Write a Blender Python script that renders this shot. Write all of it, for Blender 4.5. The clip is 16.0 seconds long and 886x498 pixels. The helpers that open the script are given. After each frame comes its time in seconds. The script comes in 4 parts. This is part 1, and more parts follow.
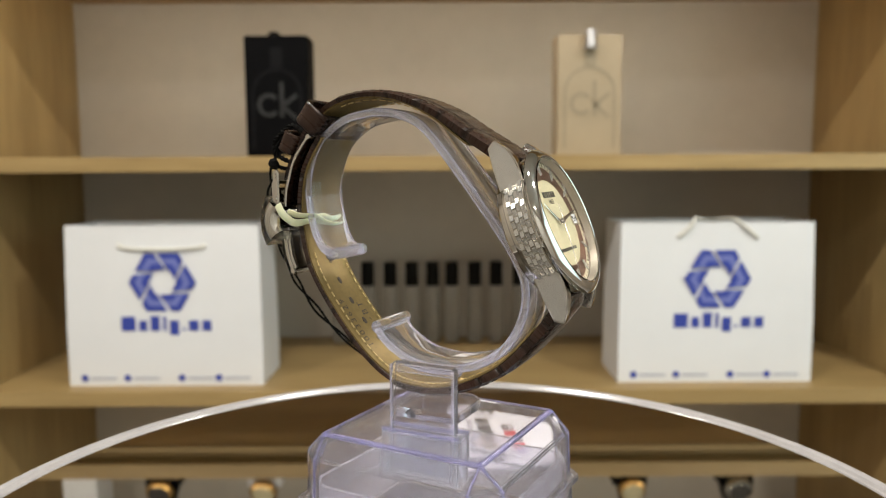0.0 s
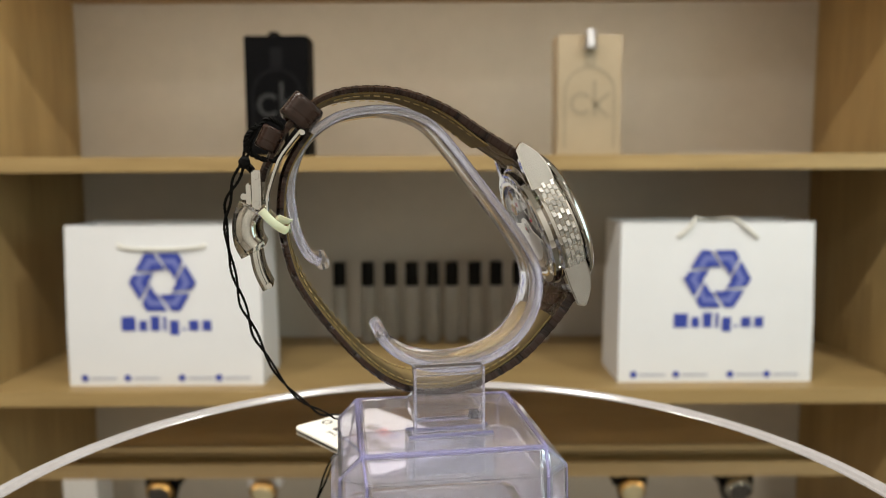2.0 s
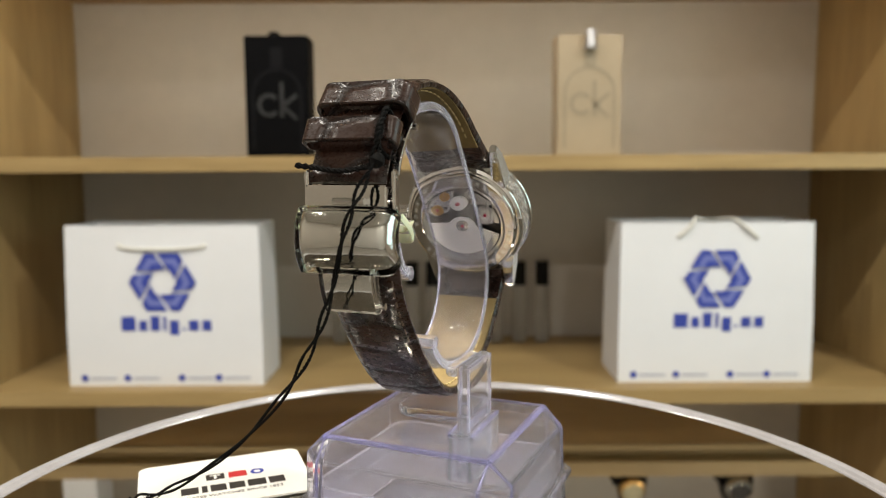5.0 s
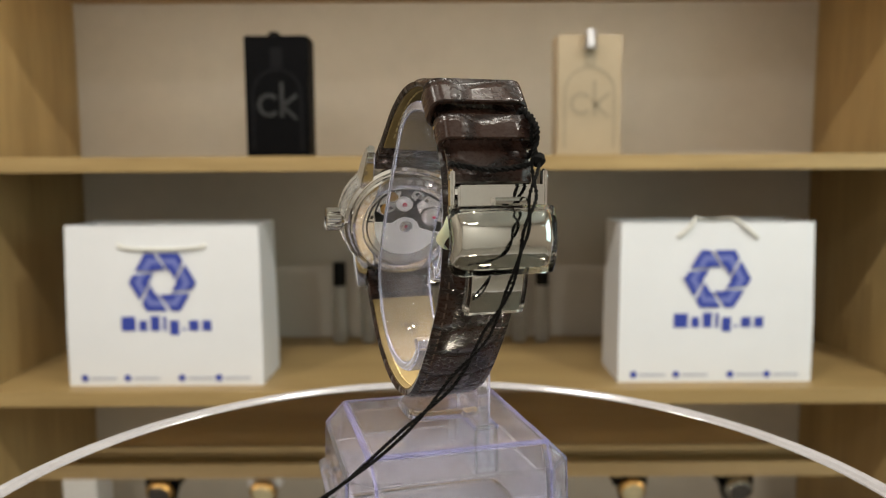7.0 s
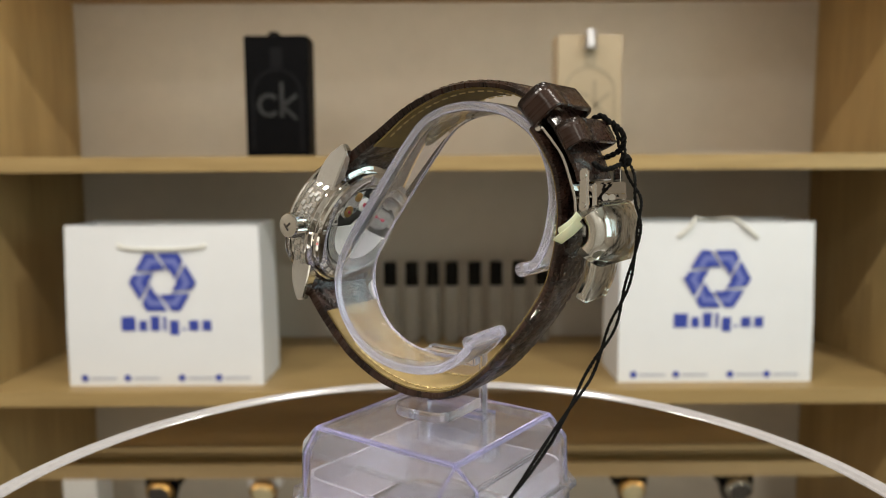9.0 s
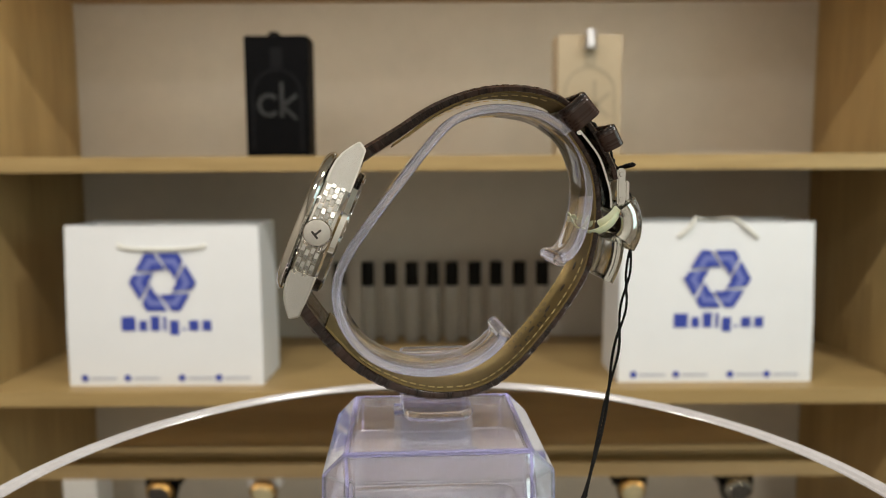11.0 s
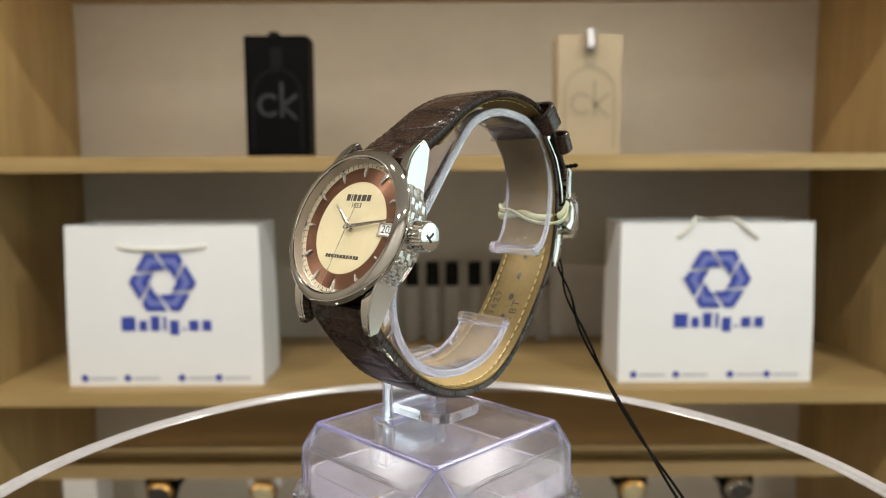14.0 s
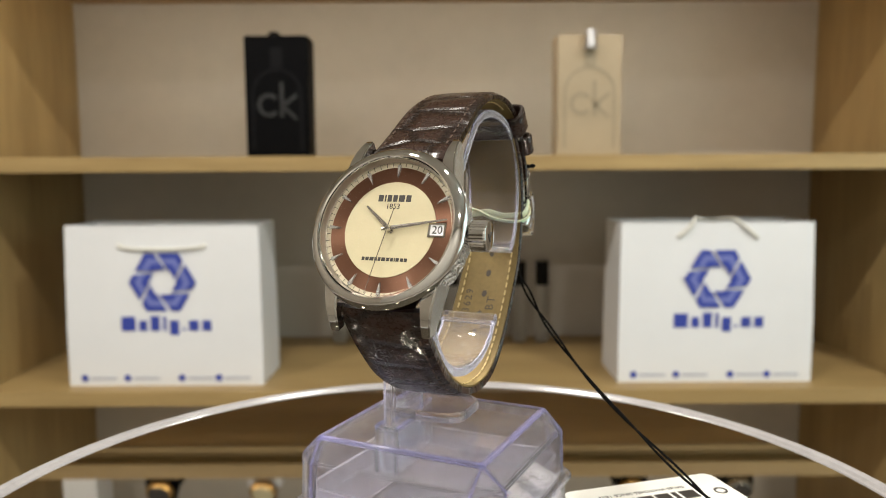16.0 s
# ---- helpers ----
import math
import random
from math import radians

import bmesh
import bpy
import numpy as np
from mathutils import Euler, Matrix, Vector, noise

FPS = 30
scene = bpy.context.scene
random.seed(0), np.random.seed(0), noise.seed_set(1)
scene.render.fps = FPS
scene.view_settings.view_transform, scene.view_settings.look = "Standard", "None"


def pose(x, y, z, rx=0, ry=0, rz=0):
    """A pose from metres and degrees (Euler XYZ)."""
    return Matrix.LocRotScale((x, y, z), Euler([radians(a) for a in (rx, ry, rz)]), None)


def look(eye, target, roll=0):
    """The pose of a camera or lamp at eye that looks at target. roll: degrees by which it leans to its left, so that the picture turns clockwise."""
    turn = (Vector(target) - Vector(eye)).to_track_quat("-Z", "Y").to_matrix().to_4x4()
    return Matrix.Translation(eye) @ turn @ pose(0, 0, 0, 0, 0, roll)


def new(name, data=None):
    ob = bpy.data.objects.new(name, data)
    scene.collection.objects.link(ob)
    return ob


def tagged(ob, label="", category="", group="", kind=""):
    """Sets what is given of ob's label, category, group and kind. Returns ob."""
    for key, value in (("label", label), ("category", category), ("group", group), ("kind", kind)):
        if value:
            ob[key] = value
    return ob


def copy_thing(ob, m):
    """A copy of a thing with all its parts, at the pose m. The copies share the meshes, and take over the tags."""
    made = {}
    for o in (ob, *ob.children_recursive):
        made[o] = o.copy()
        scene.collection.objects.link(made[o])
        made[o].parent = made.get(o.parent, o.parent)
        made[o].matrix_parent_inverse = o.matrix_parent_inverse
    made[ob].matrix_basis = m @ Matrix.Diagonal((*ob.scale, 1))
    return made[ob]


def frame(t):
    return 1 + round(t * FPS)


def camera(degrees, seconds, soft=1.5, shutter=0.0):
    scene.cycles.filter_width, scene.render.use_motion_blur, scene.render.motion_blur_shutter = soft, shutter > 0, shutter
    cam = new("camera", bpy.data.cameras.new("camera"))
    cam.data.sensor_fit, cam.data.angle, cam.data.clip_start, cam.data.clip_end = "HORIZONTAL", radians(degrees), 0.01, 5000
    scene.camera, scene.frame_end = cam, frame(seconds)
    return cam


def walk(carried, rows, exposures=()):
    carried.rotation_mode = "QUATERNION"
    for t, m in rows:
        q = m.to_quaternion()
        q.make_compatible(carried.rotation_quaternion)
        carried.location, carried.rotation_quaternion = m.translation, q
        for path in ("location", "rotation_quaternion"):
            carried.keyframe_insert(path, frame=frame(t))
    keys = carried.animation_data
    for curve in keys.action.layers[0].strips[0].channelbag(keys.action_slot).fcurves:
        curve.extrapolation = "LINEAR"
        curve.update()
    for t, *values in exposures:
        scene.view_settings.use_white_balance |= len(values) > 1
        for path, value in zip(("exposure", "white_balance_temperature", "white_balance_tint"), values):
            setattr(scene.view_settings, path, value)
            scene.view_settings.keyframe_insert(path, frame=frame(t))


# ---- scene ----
# camera: still, a hand's width and a half from the turntable's axis
cam = camera(61.34, 16.0, soft=0.65)
cam.data.dof.use_dof = True
cam.data.dof.focus_distance = 0.158
cam.data.dof.aperture_fstop = 22
EYE = Matrix.Translation((0.0012, -0.176, 0.088)) @ pose(0, 0, 0, 90 - 6.1) @ pose(0, 0, 0, 0, 0, -0.3)
walk(cam, [(0, EYE), (16, EYE)])
scene.view_settings.exposure = 0.04


def turn(t):
    """The turntable's angle in degrees: an even turn that slows after twelve seconds."""
    return float(np.interp(t, (0, 2.0, 4.0, 6.3, 8.0, 11.3, 12.4, 16), (-26.4, 10.8, 49.3, 93.7, 126.8, 191.4, 212.9, 246.9)))


# ---- light ----
world = bpy.data.worlds.new("room_air")
scene.world = world
world.use_nodes = True
world.node_tree.nodes["Background"].inputs[0].default_value = (0.9, 0.92, 1, 1)
world.node_tree.nodes["Background"].inputs[1].default_value = 0.02


def area(name, at, to, size, power, color, shape="DISK", size_y=None):
    d = bpy.data.lights.new(name, "AREA")
    d.shape, d.size, d.energy, d.color = shape, size, power, color
    if size_y:
        d.size_y = size_y
    ob = new(name, d)
    ob.matrix_world = look(at, to)
    return ob


SPOTS = [(-1.2, 0.1), (-0.4, 0.1), (0.4, 0.1), (1.2, 0.1), (-0.7, -1.4), (0.7, -1.4)]
POWER = {-1.2: 17.0, -0.4: 12.5, 0.4: 6.0, 1.2: 21.0, -0.7: 13.0, 0.7: 13.0}
for sx, sy in SPOTS:
    area("downlight_lamp", (sx, sy, 1.475), (sx, sy, 0), 0.11, POWER[sx], (1.0, 0.955, 0.865))
area("window_light", (1.95, -0.12, 0.38), (0, 0.0, 0.3), 1.35, 4.5, (0.71, 1.0, 0.91), "RECTANGLE", 1.2)
# Added fill with no known source: brightens the upper back panel.
added_fill_strip = area("added_fill_strip", (-0.06, 1.385, 0.50), (-0.06, 1.62, 0.12), 1.7, 0.6, (1.0, 0.92, 0.80), "RECTANGLE", 0.018)
added_fill_strip.data.spread = radians(125)

# ---- materials ----


def mat(name, color, rough=0.5, metal=0.0, **more):
    m = bpy.data.materials.new(name)
    m.use_nodes = True
    b = m.node_tree.nodes["Principled BSDF"]
    b.inputs["Base Color"].default_value = (*color, 1)
    b.inputs["Roughness"].default_value = rough
    b.inputs["Metallic"].default_value = metal
    for key, v in more.items():
        b.inputs[key.replace("_", " ")].default_value = v
    return m


def node(m, kind, **sets):
    n = m.node_tree.nodes.new(kind)
    for key, v in sets.items():
        n.inputs[key.replace("_", " ")].default_value = v
    return n


def vary(m, scale, stretch, c0, c1, bump=0.0, rough=None, detail=6.0, dist=0.0004, coord="Object"):
    """Two-scale colour change between c0 and c1, with relief and gloss change."""
    t, b = m.node_tree, m.node_tree.nodes["Principled BSDF"]
    tc = t.nodes.new("ShaderNodeTexCoord")
    mp = t.nodes.new("ShaderNodeMapping")
    mp.inputs["Scale"].default_value = stretch
    t.links.new(tc.outputs[coord], mp.inputs[0])
    n1 = node(m, "ShaderNodeTexNoise", Scale=scale, Detail=detail, Roughness=0.6)
    n2 = node(m, "ShaderNodeTexNoise", Scale=scale * 0.13, Detail=2.0)
    for n in (n1, n2):
        t.links.new(mp.outputs[0], n.inputs["Vector"])
    mx = t.nodes.new("ShaderNodeMath")
    mx.operation = "MULTIPLY_ADD"
    mx.inputs[1].default_value = 0.5
    t.links.new(n1.outputs[0], mx.inputs[0])
    half = t.nodes.new("ShaderNodeMath")
    half.operation = "MULTIPLY"
    half.inputs[1].default_value = 0.5
    t.links.new(n2.outputs[0], half.inputs[0])
    t.links.new(half.outputs[0], mx.inputs[2])
    r = t.nodes.new("ShaderNodeValToRGB")
    r.color_ramp.elements[0].position, r.color_ramp.elements[1].position = 0.33, 0.67
    r.color_ramp.elements[0].color, r.color_ramp.elements[1].color = (*c0, 1), (*c1, 1)
    t.links.new(mx.outputs[0], r.inputs[0])
    t.links.new(r.outputs[0], b.inputs["Base Color"])
    if bump:
        bp = node(m, "ShaderNodeBump", Strength=bump, Distance=dist)
        t.links.new(n1.outputs[0], bp.inputs["Height"])
        t.links.new(bp.outputs[0], b.inputs["Normal"])
    if rough:
        mr = t.nodes.new("ShaderNodeMapRange")
        mr.inputs[3].default_value, mr.inputs[4].default_value = rough
        t.links.new(n1.outputs[0], mr.inputs[0])
        t.links.new(mr.outputs[0], b.inputs["Roughness"])
    return m


WOOD = vary(mat("oak_laminate", (0.4, 0.27, 0.13), 0.45), 9, (1.2, 14, 14), (0.30, 0.20, 0.08), (0.45, 0.315, 0.138), 0.1, (0.4, 0.55))
WOOD_UP = vary(mat("oak_laminate_upright", (0.4, 0.27, 0.13), 0.45), 9, (14, 14, 1.2), (0.30, 0.20, 0.08), (0.45, 0.315, 0.138), 0.1, (0.4, 0.55))
BACK = vary(mat("shelf_back_paint", (0.5, 0.46, 0.4), 0.6), 30, (1, 1, 1), (0.47, 0.435, 0.385), (0.53, 0.49, 0.43), 0.05, (0.5, 0.65))
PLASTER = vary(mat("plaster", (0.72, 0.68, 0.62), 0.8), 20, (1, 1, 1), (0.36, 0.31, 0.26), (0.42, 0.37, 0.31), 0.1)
# South wall and ceiling, paler so that the polished steel reflects brighter.
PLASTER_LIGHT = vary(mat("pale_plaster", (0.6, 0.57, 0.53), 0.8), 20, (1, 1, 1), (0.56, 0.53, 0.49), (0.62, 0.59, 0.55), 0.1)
FLOOR = vary(mat("floor_tile", (0.45, 0.42, 0.38), 0.35), 6, (1, 1, 1), (0.2, 0.18, 0.155), (0.28, 0.255, 0.22), 0.03)
PAPER = vary(mat("white_paper", (0.8, 0.8, 0.8), 0.5), 12, (1, 1, 1), (0.75, 0.76, 0.79), (0.81, 0.82, 0.85), 0.15, (0.45, 0.6), dist=0.002)
INK = mat("blue_ink", (0.035, 0.06, 0.36), 0.5)
INK_MID = mat("mid_blue_ink", (0.16, 0.19, 0.50), 0.5)
INK_PALE = mat("pale_ink", (0.5, 0.52, 0.6), 0.5)
CORD = mat("white_cord", (0.7, 0.69, 0.64), 0.7)
BLACKBOX = vary(mat("black_card", (0.012, 0.012, 0.013), 0.6, Specular_IOR_Level=0.04), 60, (1, 1, 1), (0.0025, 0.0025, 0.003), (0.0045, 0.0045, 0.005), 0.05)
GREYINK = mat("grey_ink", (0.0075, 0.0082, 0.0092), 0.5)
DARKINK = mat("dark_grey_ink", (0.009, 0.009, 0.01), 0.6, Specular_IOR_Level=0.06)
CREAMBOX = vary(mat("cream_card", (0.66, 0.52, 0.33), 0.5), 30, (1, 1, 1), (0.37, 0.295, 0.195), (0.42, 0.335, 0.225), 0.05)
CREAMINK = mat("cream_ink", (0.315, 0.26, 0.178), 0.5)
SILVER = mat("silver_print", (0.4, 0.4, 0.41), 0.4, 0.8)
BLACKCAP = mat("black_cap", (0.006, 0.006, 0.006), 0.45, Specular_IOR_Level=0.1)
FROST = vary(mat("frosted_glass", (0.5, 0.49, 0.46), 0.35, Transmission_Weight=0.82), 40, (1, 1, 1), (0.62, 0.6, 0.56), (0.7, 0.68, 0.64), 0.05)
MIRROR = vary(mat("mirror_glass", (0.8, 0.8, 0.8), 0.02, 1.0), 900, (1, 1, 1), (0.37, 0.345, 0.305), (0.40, 0.375, 0.335), 0.0, (0.012, 0.03))
RIMWHITE = vary(mat("white_rim_plastic", (0.78, 0.76, 0.76), 0.3), 500, (1, 1, 1), (0.31, 0.295, 0.30), (0.37, 0.355, 0.36), 0.05, (0.1, 0.22))
CLEAR = mat("clear_plastic", (0.93, 0.925, 1.0), 0.03, 0, Transmission_Weight=0.965, IOR=1.42)
CLEAR_EDGE = mat("clear_plastic_edge", (0.45, 0.43, 0.68), 0.12, 0, Transmission_Weight=0.84, IOR=1.46)
CLEAR_RIM = mat("clear_plastic_rim", (0.84, 0.83, 0.97), 0.08, 0, Transmission_Weight=0.85, IOR=1.46)
CLEAR_SIDE = vary(mat("frosted_band_side", (0.8, 0.8, 0.92), 0.1, Transmission_Weight=0.93, IOR=1.46), 400, (1, 1, 1), (0.86, 0.87, 0.93), (0.92, 0.93, 0.98), 0.1, (0.06, 0.16))
MILKY = vary(mat("milky_plastic", (0.85, 0.83, 0.9), 0.1, Transmission_Weight=0.86), 160, (1, 1, 1), (0.82, 0.80, 0.88), (0.88, 0.86, 0.93), 0.0, (0.06, 0.16))
COOLFROST = vary(mat("cool_frosted_plastic", (0.75, 0.84, 0.88), 0.05, Transmission_Weight=0.96), 300, (1, 1, 1), (0.84, 0.86, 0.92), (0.9, 0.91, 0.97), 0.1)
STEEL = vary(mat("polished_steel", (0.82, 0.8, 0.78), 0.1, 1.0), 1500, (1, 1, 1), (0.69, 0.68, 0.655), (0.76, 0.75, 0.725), 0.02, (0.03, 0.07), dist=0.00002)
SATIN = vary(mat("satin_steel", (0.8, 0.79, 0.77), 0.24, 0.75), 3000, (1, 0.1, 1), (0.60, 0.595, 0.575), (0.68, 0.675, 0.655), 0.1, (0.18, 0.28), dist=0.00002)
POINTER = mat("polished_pointer_steel", (0.5, 0.47, 0.44), 0.16, 1.0)
REHAUT = mat("satin_inner_ring", (0.42, 0.38, 0.32), 0.42, 0.8)
LINING = vary(mat("tan_lining", (0.38, 0.25, 0.1), 0.7, Specular_IOR_Level=0.1), 700, (1, 1, 1), (0.125, 0.09, 0.036), (0.18, 0.128, 0.052), 0.25, (0.5, 0.7), dist=0.0001)
THREAD = mat("brown_thread", (0.06, 0.032, 0.018), 0.7)
THREAD_PALE = mat("pale_thread", (0.42, 0.32, 0.14), 0.7)
STAMP = mat("dark_stamp", (0.02, 0.012, 0.007), 0.7)
BLACKCORD = vary(mat("black_cord", (0.008, 0.008, 0.008), 0.8, Specular_IOR_Level=0.08), 1500, (1, 1, 1), (0.003, 0.003, 0.003), (0.007, 0.0065, 0.006), 0.3, dist=0.0001)
DIAL = vary(mat("cream_dial", (0.6, 0.53, 0.38), 0.5), 2500, (1, 1, 1), (0.49, 0.435, 0.275), (0.53, 0.47, 0.30), 0.03, dist=0.00001)
DIALTRACK = mat("cream_track", (0.5, 0.44, 0.32), 0.5)
PRINT = mat("dark_print", (0.03, 0.025, 0.022), 0.5)
CARD = vary(mat("tag_card", (0.76, 0.74, 0.69), 0.45), 300, (1, 1, 1), (0.73, 0.71, 0.66), (0.79, 0.77, 0.72), 0.04)
REDINK = mat("red_ink", (0.55, 0.03, 0.03), 0.5)
BAND = mat("pale_rubber", (0.68, 0.70, 0.46), 0.5, Subsurface_Weight=0.2)
FILM = vary(mat("cling_film", (0.97, 0.98, 0.97), 0.06, 0, Transmission_Weight=1.0, IOR=1.18), 350, (1, 1, 1), (0.95, 0.97, 0.95), (0.98, 0.99, 0.98), 0.5, (0.03, 0.12), 3.0, 0.0006)
GOLD = mat("gold_metal", (0.5, 0.31, 0.11), 0.3, 1.0)
ROTOR = vary(mat("brushed_rotor", (0.85, 0.84, 0.82), 0.35, 0.45), 2500, (1, 1, 1), (0.80, 0.79, 0.77), (0.90, 0.89, 0.87), 0.1, (0.35, 0.5), dist=0.00002)
DARKSTEEL = vary(mat("dark_plate_steel", (0.08, 0.075, 0.07), 0.4, 0.8), 1800, (1, 1, 1), (0.05, 0.046, 0.042), (0.10, 0.095, 0.088), 0.1, (0.3, 0.5), dist=0.00002)
RUBY = mat("ruby_jewel", (0.5, 0.03, 0.08), 0.15)
CRYSTAL = mat("sapphire_crystal", (1, 1, 1), 0.0, 0, Transmission_Weight=1.0, IOR=1.06)
LAMPGLOW = mat("lamp_glow", (1, 0.9, 0.75), 0.5, 0, Emission_Strength=12.0)
LAMPGLOW.node_tree.nodes["Principled BSDF"].inputs["Emission Color"].default_value = (1, 0.88, 0.7, 1)
PANEGLOW = mat("daylight_pane", (0.7, 0.9, 1), 0.5, 0, Emission_Strength=0.35)
PANEGLOW.node_tree.nodes["Principled BSDF"].inputs["Emission Color"].default_value = (0.72, 0.93, 1, 1)


def leather():
    """Glossy brown leather with a crocodile grain, in lengthwise strap coordinates."""
    m = mat("croc_leather", (0.05, 0.025, 0.016), 0.32, 0, Coat_Weight=0.3, Coat_Roughness=0.1, Specular_IOR_Level=0.22)
    t, b = m.node_tree, m.node_tree.nodes["Principled BSDF"]
    tc = t.nodes.new("ShaderNodeTexCoord")
    mp = t.nodes.new("ShaderNodeMapping")
    mp.inputs["Scale"].default_value = (0.17, 0.11, 1)
    t.links.new(tc.outputs["UV"], mp.inputs[0])
    wob = node(m, "ShaderNodeTexNoise", Scale=1.6, Detail=2.0)
    t.links.new(mp.outputs[0], wob.inputs["Vector"])
    mixv = t.nodes.new("ShaderNodeMix")
    mixv.data_type = "VECTOR"
    mixv.inputs[0].default_value = 0.18
    t.links.new(mp.outputs[0], mixv.inputs[4])
    t.links.new(wob.outputs["Color"], mixv.inputs[5])
    vo = node(m, "ShaderNodeTexVoronoi", Scale=0.95, Randomness=0.6)
    vo.feature = "DISTANCE_TO_EDGE"
    t.links.new(mixv.outputs[1], vo.inputs["Vector"])
    rp = t.nodes.new("ShaderNodeValToRGB")
    rp.color_ramp.elements[1].position = 0.2
    rp.color_ramp.interpolation = "EASE"
    t.links.new(vo.outputs[0], rp.inputs[0])
    fine = node(m, "ShaderNodeTexNoise", Scale=9.0, Detail=5.0)
    t.links.new(mp.outputs[0], fine.inputs["Vector"])
    add = t.nodes.new("ShaderNodeMath")
    add.operation = "MULTIPLY_ADD"
    add.inputs[1].default_value = 0.05
    t.links.new(fine.outputs[0], add.inputs[0])
    t.links.new(rp.outputs[0], add.inputs[2])
    bp = node(m, "ShaderNodeBump", Strength=0.85, Distance=0.0005)
    t.links.new(add.outputs[0], bp.inputs["Height"])
    t.links.new(bp.outputs[0], b.inputs["Normal"])
    cr = t.nodes.new("ShaderNodeValToRGB")
    cr.color_ramp.elements[0].color = (0.010, 0.0048, 0.0035, 1)
    cr.color_ramp.elements[1].color = (0.028, 0.0134, 0.0092, 1)
    cr.color_ramp.elements[1].position = 0.9
    t.links.new(add.outputs[0], cr.inputs[0])
    t.links.new(cr.outputs[0], b.inputs["Base Color"])
    mr = t.nodes.new("ShaderNodeMapRange")
    mr.inputs[3].default_value, mr.inputs[4].default_value = 0.36, 0.2
    t.links.new(fine.outputs[0], mr.inputs[0])
    t.links.new(mr.outputs[0], b.inputs["Roughness"])
    return m


LEATHER = leather()


def sunburst():
    """Brown dial ring with a radial brushed sheen."""
    m = mat("brown_sunray", (0.2, 0.098, 0.062), 0.3, 0.85, Anisotropic=0.85)
    t, b = m.node_tree, m.node_tree.nodes["Principled BSDF"]
    tan = t.nodes.new("ShaderNodeTangent")
    tan.direction_type, tan.axis = "RADIAL", "Z"
    t.links.new(tan.outputs[0], b.inputs["Tangent"])
    b.inputs["Anisotropic Rotation"].default_value = 0.25
    tc = t.nodes.new("ShaderNodeTexCoord")
    n = node(m, "ShaderNodeTexNoise", Scale=3000.0, Detail=3.0)
    t.links.new(tc.outputs["Object"], n.inputs["Vector"])
    mr = t.nodes.new("ShaderNodeMapRange")
    mr.inputs[3].default_value, mr.inputs[4].default_value = 0.24, 0.4
    t.links.new(n.outputs[0], mr.inputs[0])
    t.links.new(mr.outputs[0], b.inputs["Roughness"])
    return m


SUNRAY = sunburst()

# ---- mesh helpers ----


def part(name, bm, material, parent=None, label="", smooth=30):
    me = bpy.data.meshes.new(name)
    bmesh.ops.recalc_face_normals(bm, faces=bm.faces)
    if smooth:
        for e in bm.edges:
            e.smooth = len(e.link_faces) == 2 and e.calc_face_angle(0) < radians(smooth)
        for f in bm.faces:
            f.smooth = True
    bm.to_mesh(me)
    bm.free()
    me.materials.append(material)
    ob = new(name, me)
    if parent:
        ob.parent = parent
    if label:
        tagged(ob, label)
    return ob


def empty(name, label, category, group="", at=None):
    ob = new(name)
    if at is not None:
        ob.matrix_basis = at
    return tagged(ob, label, category, group)


def box(bm, x0, y0, z0, x1, y1, z1, m=None, bevel=0.0):
    b = bmesh.new()
    bmesh.ops.create_cube(b, size=1)
    for v in b.verts:
        v.co = Vector(((x0 + x1) / 2 + v.co.x * (x1 - x0), (y0 + y1) / 2 + v.co.y * (y1 - y0), (z0 + z1) / 2 + v.co.z * (z1 - z0)))
    if bevel:
        bmesh.ops.bevel(b, geom=b.edges[:], offset=bevel, segments=2, affect="EDGES")
    return pour(b, bm, m)


def pour(b, bm, m=None):
    if m is not None:
        b.transform(m)
    tmp = bpy.data.meshes.new("tmp")
    b.to_mesh(tmp)
    b.free()
    bm.from_mesh(tmp)
    bpy.data.meshes.remove(tmp)
    return bm


def lathe(bm, prof, n=64, m=None, closed=False):
    """Turns a profile of (radius, height) round z; closed joins its ends."""
    b = bmesh.new()
    rings = []
    for r, h in prof:
        if r < 1e-7:
            rings.append([b.verts.new((0, 0, h))])
        else:
            rings.append([b.verts.new((r * math.cos(2 * math.pi * i / n), r * math.sin(2 * math.pi * i / n), h)) for i in range(n)])
    pairs = list(zip(rings, rings[1:]))
    if closed:
        pairs.append((rings[-1], rings[0]))
    for a, c in pairs:
        for i in range(n):
            j = (i + 1) % n
            if len(a) == 1 and len(c) == 1:
                continue
            if len(a) == 1:
                b.faces.new((a[0], c[j], c[i]))
            elif len(c) == 1:
                b.faces.new((a[i], a[j], c[0]))
            else:
                b.faces.new((a[i], a[j], c[j], c[i]))
    return pour(b, bm, m)


def prism(bm, outline, h0, h1, m=None):
    """A flat outline in x, y drawn up from h0 to h1."""
    b = bmesh.new()
    lo = [b.verts.new((x, y, h0)) for x, y in outline]
    hi = [b.verts.new((x, y, h1)) for x, y in outline]
    b.faces.new(lo[::-1])
    b.faces.new(hi)
    for i in range(len(lo)):
        j = (i + 1) % len(lo)
        b.faces.new((lo[i], lo[j], hi[j], hi[i]))
    return pour(b, bm, m)


